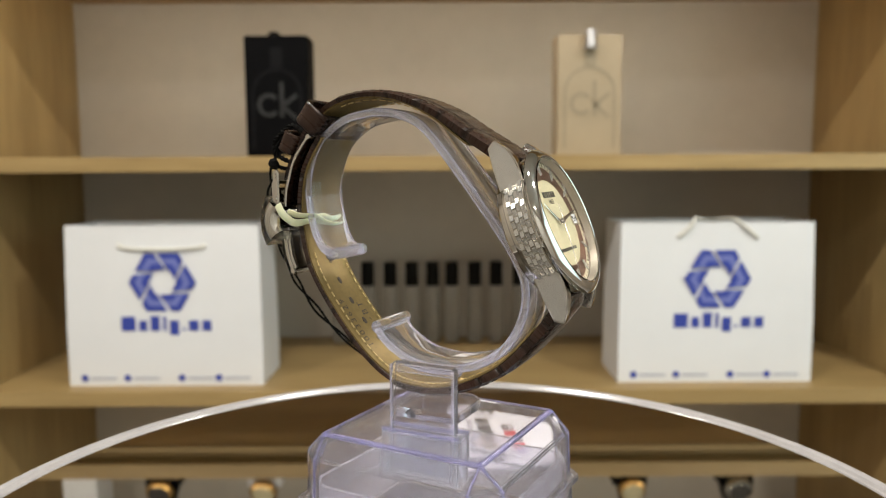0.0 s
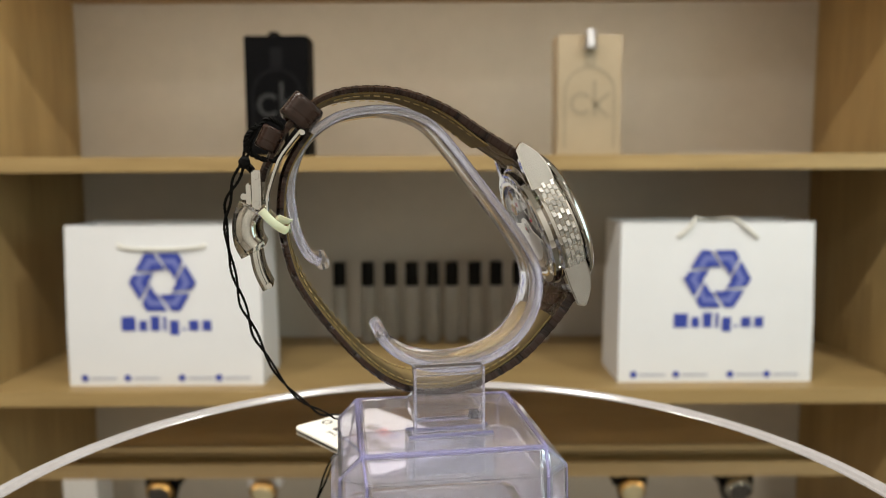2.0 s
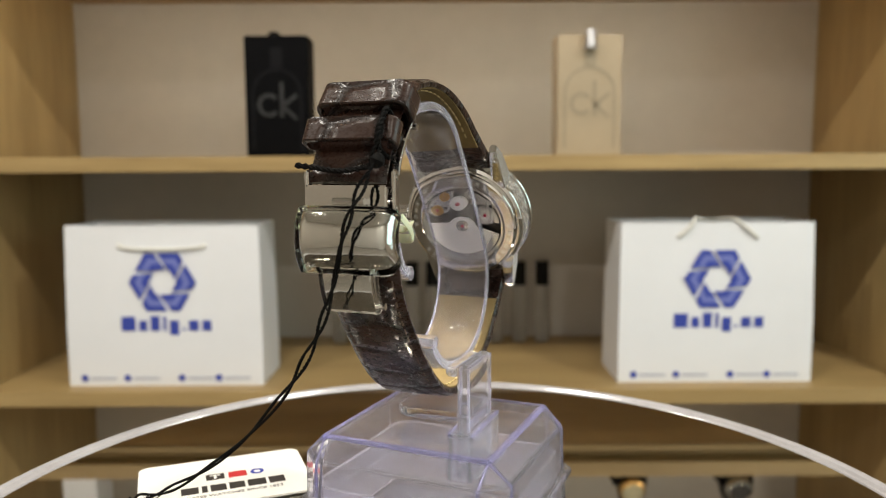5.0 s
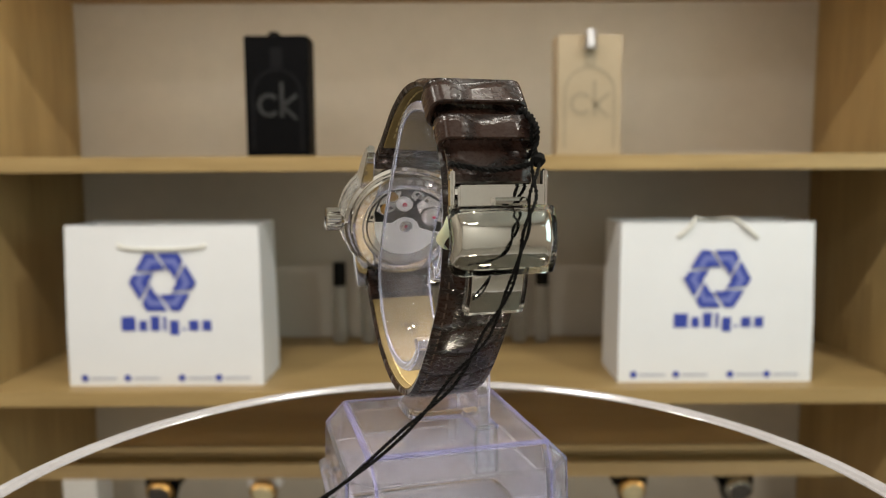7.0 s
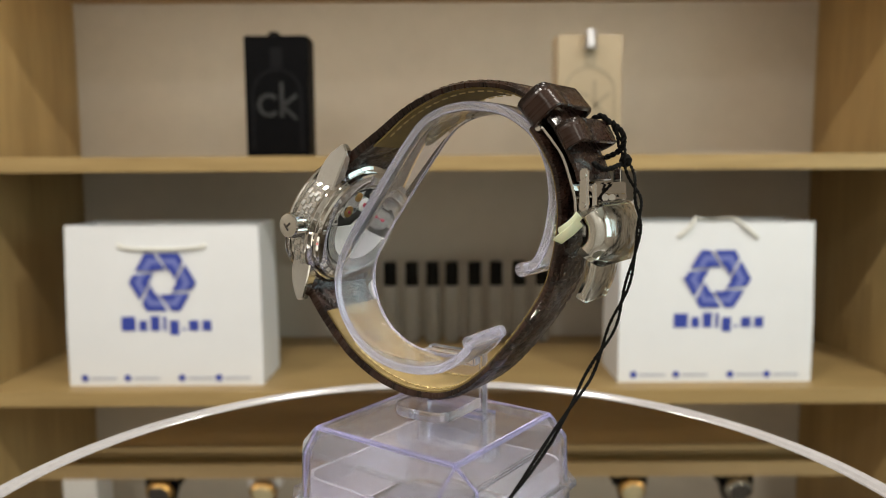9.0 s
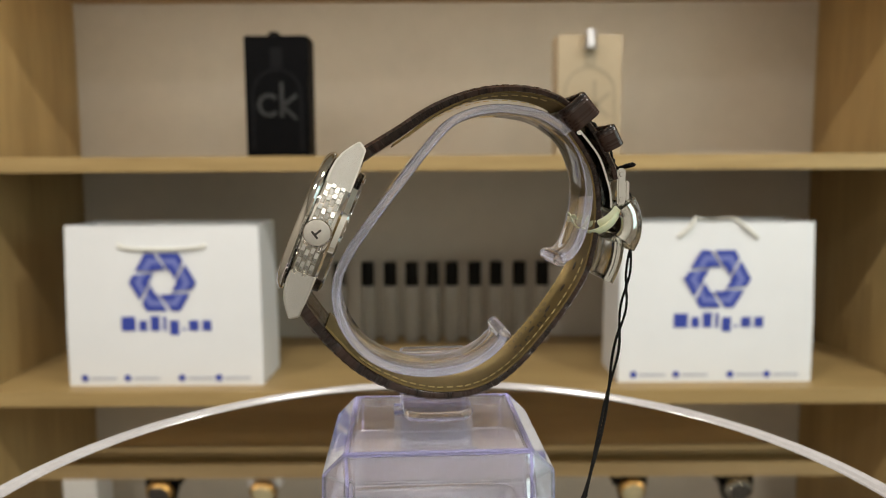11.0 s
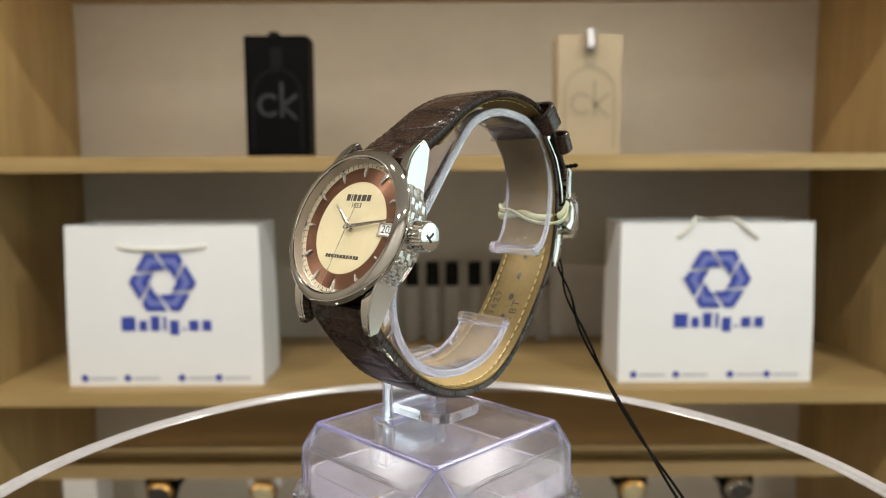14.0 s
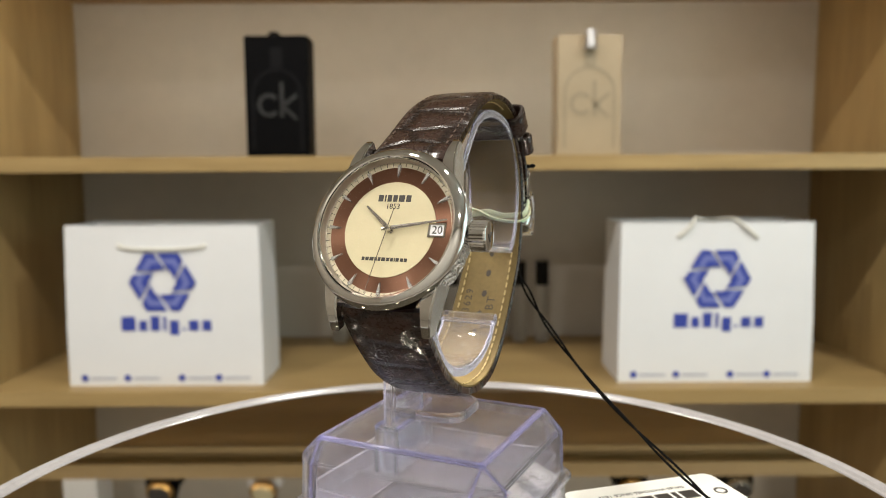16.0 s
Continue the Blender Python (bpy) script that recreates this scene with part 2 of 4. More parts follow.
def spline(pts, per=8):
    """A smooth line through the points."""
    pts = [Vector(p) for p in pts]
    ext = [pts[0] * 2 - pts[1]] + pts + [pts[-1] * 2 - pts[-2]]
    out = []
    for i in range(1, len(ext) - 2):
        p0, p1, p2, p3 = ext[i - 1:i + 3]
        for k in range(per):
            t = k / per
            out.append(0.5 * (2 * p1 + (p2 - p0) * t + (2 * p0 - 5 * p1 + 4 * p2 - p3) * t * t + (3 * p1 - p0 - 3 * p2 + p3) * t ** 3))
    return out + [pts[-1]]


def tube(bm, pts, r, sides=8, caps=True, flat=1.0):
    b = bmesh.new()
    rings = []
    up = Vector((0.13, 0.31, 0.94)).normalized()
    for i, p in enumerate(pts):
        tan = (pts[min(i + 1, len(pts) - 1)] - pts[max(i - 1, 0)]).normalized()
        a = tan.cross(up).normalized()
        c = tan.cross(a).normalized()
        up = -c if c.dot(up) < 0 else c
        c = up
        rings.append([b.verts.new(p + r * (math.cos(2 * math.pi * k / sides) * a + flat * math.sin(2 * math.pi * k / sides) * c)) for k in range(sides)])
    for a, c in zip(rings, rings[1:]):
        for k in range(sides):
            b.faces.new((a[k], a[(k + 1) % sides], c[(k + 1) % sides], c[k]))
    if caps:
        b.faces.new(rings[0][::-1])
        b.faces.new(rings[-1])
    return pour(b, bm)


def strip(bm, line, section):
    """Sweeps a cross-section along a line in x, z. section(s) gives (y, outward) points for s from 0 to 1. Stores lengthwise coordinates."""
    b = bmesh.new()
    uv = b.loops.layers.uv.new("UVMap")
    n, rings, run = len(line), [], [0.0]
    for i in range(1, n):
        run.append(run[-1] + (line[i] - line[i - 1]).length)
    for i, p in enumerate(line):
        d = (line[min(i + 1, n - 1)] - line[max(i - 1, 0)]).normalized()
        out = Vector((d.z, 0, -d.x))
        rings.append([b.verts.new(p + Vector((0, y, 0)) + out * h) for y, h in section(run[i] / run[-1])])
    k = len(rings[0])
    for i in range(n - 1):
        for j in range(k):
            f = b.faces.new((rings[i][j], rings[i][(j + 1) % k], rings[i + 1][(j + 1) % k], rings[i + 1][j]))
            for lp, (ii, jj) in zip(f.loops, ((i, j), (i, (j + 1) % k), (i + 1, (j + 1) % k), (i + 1, j))):
                lp[uv].uv = (run[ii] * 1000, rings[ii][jj].co.y * 1000)
    b.faces.new(rings[0][::-1])
    b.faces.new(rings[-1])
    me = bpy.data.meshes.new("tmp")
    b.to_mesh(me)
    b.free()
    bm.from_mesh(me)
    bpy.data.meshes.remove(me)
    return bm


def lettering(name, text, size, material, parent, m, depth=0.00003, squeeze=1.0):
    """Raised letters, standing in the plane of m."""
    c = bpy.data.curves.new(name, "FONT")
    c.body, c.size, c.extrude, c.align_x, c.align_y, c.resolution_u = text, size, depth, "CENTER", "CENTER", 3
    tmp = new(name + "_curve", c)
    dg = bpy.context.evaluated_depsgraph_get()
    me = bpy.data.meshes.new_from_object(tmp.evaluated_get(dg))
    bpy.data.objects.remove(tmp)
    me.transform(m @ Matrix.Diagonal((squeeze, 1, 1, 1)))
    me.materials.clear()
    me.materials.append(material)
    ob = new(name, me)
    ob.parent = parent
    return ob


def bars(bm, widths, gap, height, m, depth=0.00004):
    """A line of plain bars, one a letter, centred."""
    total = sum(widths) + gap * (len(widths) - 1)
    x = -total / 2
    for w in widths:
        box(bm, x, -height / 2, 0, x + w, height / 2, depth, m)
        x += w + gap
    return bm


# ---- room ----


def slab(name, x0, y0, z0, x1, y1, z1, material, label, category, bevel=0.0):
    ob = part(name, box(bmesh.new(), x0, y0, z0, x1, y1, z1, None, bevel), material)
    return tagged(ob, label, category, kind="structure")


slab("floor", -2.1, -2.1, -1.0, 2.1, 2.1, -0.9, FLOOR, "pale grey tiled shop floor", "floor")
slab("ceiling", -2.1, -2.1, 1.5, 2.1, 2.1, 1.6, PLASTER_LIGHT, "plain pale ceiling with round lamps", "ceiling")
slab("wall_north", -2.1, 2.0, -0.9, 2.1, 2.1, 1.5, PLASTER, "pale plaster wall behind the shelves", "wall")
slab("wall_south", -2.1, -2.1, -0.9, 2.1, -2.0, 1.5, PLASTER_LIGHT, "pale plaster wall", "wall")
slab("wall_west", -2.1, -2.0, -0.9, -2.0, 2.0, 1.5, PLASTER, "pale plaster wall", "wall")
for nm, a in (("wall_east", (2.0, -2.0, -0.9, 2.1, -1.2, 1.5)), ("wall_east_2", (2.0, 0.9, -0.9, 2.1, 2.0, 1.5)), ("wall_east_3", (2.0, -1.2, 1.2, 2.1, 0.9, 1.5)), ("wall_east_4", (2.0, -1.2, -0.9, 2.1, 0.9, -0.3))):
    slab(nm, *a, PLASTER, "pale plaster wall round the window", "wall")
win = empty("window_1", "large daylit shop window", "window")
tagged(win, kind="structure")
part("pane", box(bmesh.new(), 2.06, -1.2, -0.3, 2.07, 0.9, 1.2), PANEGLOW, win)
for a in ((2.0, -1.2, -0.3, 2.05, -1.15, 1.2), (2.0, 0.85, -0.3, 2.05, 0.9, 1.2), (2.0, -0.18, -0.3, 2.05, -0.12, 1.2)):
    part("window_frame", box(bmesh.new(), *a), WOOD_UP, win)
for sx, sy in SPOTS:
    d = empty("ceiling_lamp", "round recessed warm white ceiling lamp", "ceiling lamp", "ceiling lamps", pose(sx, sy, 1.5))
    part("trim", lathe(bmesh.new(), [(0.06, -0.012), (0.075, -0.008), (0.078, 0.0), (0.06, 0.0)], 32, None, True), RIMWHITE, d)
    part("diffuser", lathe(bmesh.new(), [(0, -0.004), (0.06, -0.004), (0.06, 0), (0, 0)], 32), LAMPGLOW, d)

# ---- shelf unit ----
YF, YB = 0.824, 1.156
XL, XR = -0.637, 0.654
shelf_unit = empty("shelf_unit", "oak laminate display shelf unit with a beige back panel", "shelf unit", at=pose(0, 0, 0))
for nm, x0, x1 in (("side_panel", XL - 0.022, XL), ("side_panel", XR, XR + 0.022)):
    part(nm, box(bmesh.new(), x0, YF, -0.57, x1, YB, 0.75, None, 0.0012), WOOD_UP, shelf_unit)
part("back_panel", box(bmesh.new(), XL - 0.022, YB, -0.57, XR + 0.022, YB + 0.012, 0.75), BACK, shelf_unit, "beige painted back panel")
for z0, z1 in ((-0.2349, -0.2133), (0.0855, 0.1064), (0.375, 0.397), (0.728, 0.75), (-0.57, -0.53)):
    part("shelf_board", box(bmesh.new(), XL + 0.0002, YF - 0.002, z0, XR - 0.0002, YB - 0.0005, z1, None, 0.0012), WOOD, shelf_unit)

# ---- things on the shelves ----


def paper_bag(at, w, h, d, group, thrown=False):
    bag = empty("paper_bag", "white paper gift bag with blue hexagon logo and rope handles", "paper bag", group, at)
    bm = bmesh.new()
    k = 0.004
    outer = [(-w / 2, 0), (w / 2, 0), (w / 2, d), (-w / 2, d)]
    lo = [bm.verts.new((x, y, 0)) for x, y in outer]
    mid = [bm.verts.new((x * (1.0 if y == 0 else 0.995), y - (0.0002 if y == 0 else 0), h * 0.36)) for x, y in outer]
    hi = [bm.verts.new((x * 0.985, y * 0.9 + 0.004, h)) for x, y in outer]
    inner = [bm.verts.new((v.co.x * 0.99, v.co.y * 0.97 + 0.002, h)) for v in hi]
    low = [bm.verts.new((v.co.x * 0.985, v.co.y * 0.96 + 0.003, k)) for v in lo]
    bm.faces.new(lo[::-1])
    for a, b in ((lo, mid), (mid, hi), (hi, inner), (inner, low)):
        for i in range(4):
            j = (i + 1) % 4
            bm.faces.new((a[i], a[j], b[j], b[i]))
    bm.faces.new(low)
    bmesh.ops.bevel(bm, geom=[e for e in bm.edges if len(e.link_faces) == 2 and e.calc_face_angle(0) > 0.8], offset=0.0008, segments=1, affect="EDGES")
    part("bag_body", bm, PAPER, bag)
    for y, drop in ((0.0045, 0.03), (d * 0.9 - 0.004, 0.01)):
        pts = spline([(-w * 0.215, y, h - drop + 0.004), (-w * 0.21, y - 0.003, h - drop), (-w * 0.1, y - 0.004, h - drop - 0.003), (w * 0.1, y - 0.004, h - drop - 0.003), (w * 0.21, y - 0.003, h - drop), (w * 0.215, y, h - drop + 0.004)], 4)
        if thrown and y < 0.01:
            # the front rope is thrown up over the edge
            pts = spline([(-w * 0.2, y, h - 0.02), (-w * 0.19, y - 0.004, h - 0.017), (-w * 0.14, y - 0.004, h - 0.004), (-w * 0.115, y + 0.002, h + 0.005), (-w * 0.07, y + 0.02, h + 0.003), (w * 0.0, y + 0.03, h + 0.001), (w * 0.06, y + 0.02, h + 0.003), (w * 0.09, y + 0.002, h + 0.004), (w * 0.12, y - 0.004, h - 0.003), (w * 0.19, y - 0.004, h - 0.019), (w * 0.2, y, h - 0.022)], 4)
        part("handle", tube(bmesh.new(), pts, 0.0028, 8), CORD, bag, "white rope handle")
    face = Matrix.Translation((0.0, -0.0006, 0)) @ pose(0, 0, 0, 90)
    up = 0.147
    R = 0.0475
    # six bent arms, each of two dark strokes with a lighter one between
    for ink, r1, r2, lift, lab in ((INK, 0.985, 0.81, 0.0006, "dark blue strokes of the ring logo"), (INK_MID, 0.81, 0.62, 0.0005, "lighter blue strokes of the ring logo"), (INK, 0.62, 0.42, 0.0006, "dark blue strokes of the ring logo")):
        bm = bmesh.new()
        for i in range(6):
            m = face @ Matrix.Translation((0, up, 0)) @ Matrix.Rotation(radians(60 * i), 4, "Z")

            def bend(r):
                k = (r - 0.42) / 0.565
                corner = Vector((0.5 * r, 0.866 * r))
                return corner - Vector((0.04 + 0.56 * k, 0)), corner, corner + Vector((0.5, -0.866)) * (0.31 - 0.06 * k)
            (a0, a1, a2), (b0, b1, b2) = bend(r1), bend(r2)
            prism(bm, [(p.x * R, p.y * R) for p in (a0, a1, a2, b2, b1, b0)], 0, lift, m)
        part("logo", bm, ink, bag, lab, 0)
    bm = bmesh.new()
    x = -0.0595
    for wd, lo, hi in ((0.0195, 0, 0.02), (0.011, 0, 0.0145), (0.0125, 0, 0.021), (0.0042, 0, 0.02), (0.0125, -0.006, 0.0145), (0.004, 0, 0.004), (0.0135, 0, 0.0145), (0.0125, 0, 0.0145)):
        box(bm, x, 0.0785 + lo, 0, x + wd, 0.0785 + hi, 0.0006, face)
        x += wd + 0.0051
    part("print", bm, INK, bag, "line of blue bars", 0)
    for x in (-0.42, -0.2, 0.08, 0.27):
        bm = bmesh.new()
        lathe(bm, [(0, 0.0006), (0.005, 0.0006), (0.005, 0), (0, 0)], 12, face @ Matrix.Translation((x * w, 0.011, 0)))
        part("icon", bm, INK, bag, "small blue dot")
        bm = bmesh.new()
        box(bm, x * w + 0.008, 0.0085, 0, x * w + 0.045, 0.0125, 0.0005, face)
        part("print", bm, INK_PALE, bag, "pale line of small print")
    return bag


# Unseen strip, added as a body for the fill light up here.
added_strip_lamp = empty("added_strip_lamp", "unseen strip lamp added to brighten the upper back panel", "strip lamp", at=pose(-0.04, 0.85, 0.3748))
part("housing", box(bmesh.new(), -0.575, -0.012, -0.018, 0.575, 0.008, 0, None, 0.002), WOOD, added_strip_lamp)
part("diffuser", box(bmesh.new(), -0.57, 0.0082, -0.016, 0.57, 0.0095, -0.004), LAMPGLOW, added_strip_lamp)
ZM, ZU, ZT = -0.2133, 0.1064, 0.397
paper_bag(pose(-0.389, 0.852, ZM), 0.273, 0.226, 0.105, "gift bags")
paper_bag(pose(0.384, 0.856, ZM), 0.273, 0.226, 0.105, "gift bags", True)


def carton(name, label, at, w, h, d, body, ink, ringink):
    b = empty(name, label, "perfume box", "perfume boxes", at)
    part("carton", box(bmesh.new(), -w / 2, 0, 0, w / 2, d, h, None, 0.0012), body, b)
    face = Matrix.Translation((0, -0.0003, 0)) @ pose(0, 0, 0, 90)
    # bottle drawn on the front
    bm = bmesh.new()
    n = 28
    R, t = w * 0.40, 0.0035
    pts = [(R * math.cos(math.pi * i / n), R * math.sin(math.pi * i / n) * 1.0 + h * 0.52) for i in range(n + 1)]
    for (x0, y0), (x1, y1) in zip(pts, pts[1:]):
        k = (R - t) / R
        c = h * 0.52
        prism(bm, [(x0, y0), (x1, y1), (x1 * k, (y1 - c) * k + c), (x0 * k, (y0 - c) * k + c)], 0, 0.0004, face)
    for s in (-1, 1):
        box(bm, s * R - (t if s > 0 else 0), h * 0.06, 0, s * R + (0 if s > 0 else t), h * 0.52, 0.0004, face)
    box(bm, -w * 0.09, h * 0.74, 0, w * 0.09, h * 0.9, 0.0005, face)
    part("bottle_print", bm, ringink, b, "outline of a bottle", 0)
    # monogram of a ring and strokes
    bm = bmesh.new()
    c = Matrix.Translation((-w * 0.13, h * 0.43, 0))
    for i in range(20):
        a0, a1 = radians(40 + 14 * i), radians(40 + 14 * (i + 1))
        o, q = 0.0165, 0.0105
        prism(bm, [(o * math.cos(a0), o * math.sin(a0)), (o * math.cos(a1), o * math.sin(a1)), (q * math.cos(a1), q * math.sin(a1)), (q * math.cos(a0), q * math.sin(a0))], 0, 0.0006, face @ c)
    box(bm, 0.004, h * 0.33, 0, 0.0095, h * 0.62, 0.0006, face)
    for ang in (38, -42):
        box(bm, 0, -0.0028, 0, 0.026, 0.0028, 0.0006, face @ Matrix.Translation((0.0075, h * 0.42, 0)) @ Matrix.Rotation(radians(ang), 4, "Z"))
    part("monogram", bm, ink, b, "grey ring-and-stroke monogram", 0)
    return b


bx = carton("perfume_box", "tall matt black perfume box with grey monogram", pose(-0.2295, 0.884, ZU), 0.0885, 0.167, 0.05, BLACKBOX, GREYINK, DARKINK)
part("cap", lathe(bmesh.new(), [(0, 0.008), (0.007, 0.0075), (0.0085, 0.005), (0.0085, 0), (0, 0)], 24, Matrix.Translation((-0.006, 0.02, 0.1672))), BLACKCAP, bx)
cx = carton("perfume_box", "tall cream perfume box with bottle picture and silver top", pose(0.207, 0.884, ZU), 0.0905, 0.167, 0.05, CREAMBOX, CREAMINK, CREAMINK)
part("cap", lathe(bmesh.new(), [(0, 0.026), (0.006, 0.025), (0.0075, 0.022), (0.0075, 0.004), (0.009, 0), (0, 0)], 24, Matrix.Translation((-0.001, -0.0085, 0.1465))), SILVER, cx, "small silver cap")

vial = empty("sample_bottle", "slim frosted sample bottle with black cap", "bottle", "row of sample bottles", pose(-0.1795, 1.115, ZM))
part("bottle", lathe(bmesh.new(), [(0, 0.003), (0.0095, 0), (0.0118, 0.002), (0.0118, 0.092), (0.0108, 0.098), (0.009, 0.1005), (0, 0.1005)], 20), FROST, vial)
part("cap", lathe(bmesh.new(), [(0.0106, 0.1), (0.0112, 0.102), (0.0112, 0.139), (0.01, 0.141), (0, 0.141)], 20), BLACKCAP, vial, "black cylindrical cap")
for x in (-0.1305, -0.0913, -0.0537, -0.0172, 0.0163, 0.056, 0.0936, 0.1341, 0.174):
    copy_thing(vial, pose(x, 1.115, ZM))


def shelf_watch(x, rimmat, facemat, label, kind):
    w = empty("display_watch", label, "watch", "watches on the top shelf", pose(x, YF + 0.035, ZT))
    part("cushion", box(bmesh.new(), -0.024, -0.022, 0, 0.024, 0.022, 0.03, None, 0.008), BLACKBOX if kind else PAPER, w)
    part("watch_case", lathe(bmesh.new(), [(0, 0.008), (0.015, 0.008), (0.019, 0.006), (0.019, 0), (0, 0)], 32, pose(0, -0.021, 0.024, 70)), rimmat, w)
    part("dial", lathe(bmesh.new(), [(0, 0.0092), (0.0145, 0.0088), (0.0145, 0.0082), (0, 0.0082)], 32, pose(0, -0.021, 0.024, 70)), facemat, w)
    part("strap", lathe(bmesh.new(), [(0.024, -0.01), (0.0265, -0.01), (0.0265, 0.01), (0.024, 0.01)], 32, pose(0, 0.004, 0.0265, 0, 90), True), LEATHER if kind else GOLD, w)
    return w


shelf_watch(-0.4, GOLD, PRINT, "dark strapped watch on a black cushion", True)
shelf_watch(-0.254, GOLD, DIAL, "gold bracelet watch on a white cushion", False)
shelf_watch(0.266, GOLD, DIAL, "gold watch with leather strap on a black cushion", True)
shelf_watch(0.417, STEEL, PRINT, "dark watch with leather strap on a black cushion", True)
bxw = empty("small_box", "small white cardboard box on the top shelf", "box", at=pose(-0.512, YF + 0.03, ZT))
part("carton", box(bmesh.new(), -0.024, -0.02, 0, 0.024, 0.03, 0.07, None, 0.001), PAPER, bxw)

# shelf plan and its things, scaled about the camera's eye to fit the view
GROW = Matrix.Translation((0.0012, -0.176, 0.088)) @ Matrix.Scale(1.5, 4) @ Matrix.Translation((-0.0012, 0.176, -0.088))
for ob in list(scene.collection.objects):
    if ob.parent is None and ob.name.split(".")[0] in ("shelf_unit", "paper_bag", "perfume_box", "sample_bottle", "display_watch", "small_box", "added_strip_lamp"):
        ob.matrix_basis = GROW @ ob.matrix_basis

# ---- table and turntable ----
table = empty("pedestal_table", "small round wooden pedestal table under the turntable", "table", at=pose(0, 0, -0.9))
part("tabletop", lathe(bmesh.new(), [(0, 0.842), (0.128, 0.842), (0.13, 0.845), (0.13, 0.858), (0.128, 0.86), (0, 0.86)], 64), WOOD, table)
part("column", lathe(bmesh.new(), [(0, 0.02), (0.03, 0.02), (0.025, 0.1), (0.025, 0.842), (0, 0.842)], 32), WOOD_UP, table)
part("foot", lathe(bmesh.new(), [(0, 0), (0.14, 0), (0.14, 0.012), (0.03, 0.022), (0, 0.022)], 48), WOOD, table)
base_unit = empty("motor_plinth", "low round white plastic plinth on the small table", "plinth", at=pose(0, 0, -0.04))
part("motor_housing", lathe(bmesh.new(), [(0, 0), (0.085, 0), (0.088, 0.003), (0.088, 0.02), (0.08, 0.024), (0.02, 0.0245), (0.02, 0.0275), (0, 0.0275)], 64), RIMWHITE, base_unit)
RT = 0.1262
turntable = empty("turntable", "round mirror-topped display turntable with white rim", "turntable")
part("mirror_plate", lathe(bmesh.new(), [(0, 0), (RT - 0.0062, 0), (RT - 0.0062, -0.003), (0, -0.003)], 128), MIRROR, turntable, "dark reflecting mirror plate")
part("rim", lathe(bmesh.new(), [(RT - 0.006, -0.0005), (RT - 0.0054, 0.0002), (RT - 0.0046, 0.0002), (RT - 0.0038, 0.0009), (RT - 0.0018, 0.0012), (RT - 0.0006, 0.0006), (RT, -0.0008), (RT + 0.0004, -0.004), (RT, -0.0095), (RT - 0.002, -0.0105), (RT - 0.006, -0.0105)], 160, None, True), RIMWHITE, turntable, "glossy white rim")
part("under_plate", lathe(bmesh.new(), [(0, -0.0125), (0.03, -0.0125), (0.03, -0.0105), (RT - 0.0062, -0.0105), (RT - 0.0062, -0.0035), (0, -0.0035)], 96), RIMWHITE, turntable)
SPUN = [turntable]

# ---- clear display stand ----
MM = 0.001


def line(pts, per=6, y=0.0):
    return spline([(x * MM, y * MM, z * MM) for x, z in pts], per)


def rounded(y0, y1, h0, h1, r):
    """A rounded rectangle in y and outward height, in metres."""
    out = []
    for cy, ch, a in ((y1 - r, h1 - r, 0), (y0 + r, h1 - r, 90), (y0 + r, h0 + r, 180), (y1 - r, h0 + r, 270)):
        for k in range(4):
            g = radians(a + 30 * k)
            out.append((cy + r * math.cos(g), ch + r * math.sin(g)))
    return out


stand = empty("display_stand", "clear acrylic watch stand with curved holder and faceted base", "watch stand")
SPUN.append(stand)


def octagon(half, cut, z):
    h, c = half, half - cut
    return [Vector(p + (z,)) for p in ((c, -h), (h, -c), (h, c), (c, h), (-c, h), (-h, c), (-h, -c), (-c, -h))]


def base_shell():
    bm = bmesh.new()

    def shell(inset):
        levels = [octagon((26.2 - inset) * MM, 5.5 * MM, 0.0002), octagon((25.9 - inset) * MM, 5.5 * MM, 9.4 * MM), octagon((27.2 - inset) * MM, 5.5 * MM, 9.7 * MM),
                  octagon((27.2 - inset) * MM, 5.5 * MM, 11.4 * MM), octagon((25.6 - inset) * MM, 5.5 * MM, 11.8 * MM), octagon((25.3 - inset) * MM, 5.3 * MM, 22.7 * MM)]
        if inset:
            levels = [levels[0], octagon((25.9 - inset) * MM, 5.5 * MM, 9.4 * MM), octagon((25.3 - inset) * MM, 5.3 * MM, (22.7 - 0.6) * MM)]
        rings = [[bm.verts.new(p) for p in lv] for lv in levels]
        for a, b in zip(rings, rings[1:]):
            for i in range(8):
                bm.faces.new((a[i], a[(i + 1) % 8], b[(i + 1) % 8], b[i]))
        t, z = (20.4 - inset * 0.7) * MM, (27.6 - inset) * MM
        top = [bm.verts.new(p) for p in ((t, -t, z), (t, t, z), (-t, t, z), (-t, -t, z))]
        r = rings[-1]
        for i in range(4):
            bm.faces.new((r[2 * i], r[2 * i + 1], top[i]))
            bm.faces.new((r[2 * i + 1], r[(2 * i + 2) % 8], top[(i + 1) % 4], top[i]))
        bm.faces.new(top)
        return rings[0]

    a, b = shell(0), shell(1.8)
    for i in range(8):
        bm.faces.new((a[i], a[(i + 1) % 8], b[(i + 1) % 8], b[i]))
    bmesh.ops.recalc_face_normals(bm, faces=bm.faces)
    bmesh.ops.bevel(bm, geom=[e for e in bm.edges if e.calc_face_angle(0) > 0.3], offset=0.25 * MM, segments=2, affect="EDGES")
    return bm


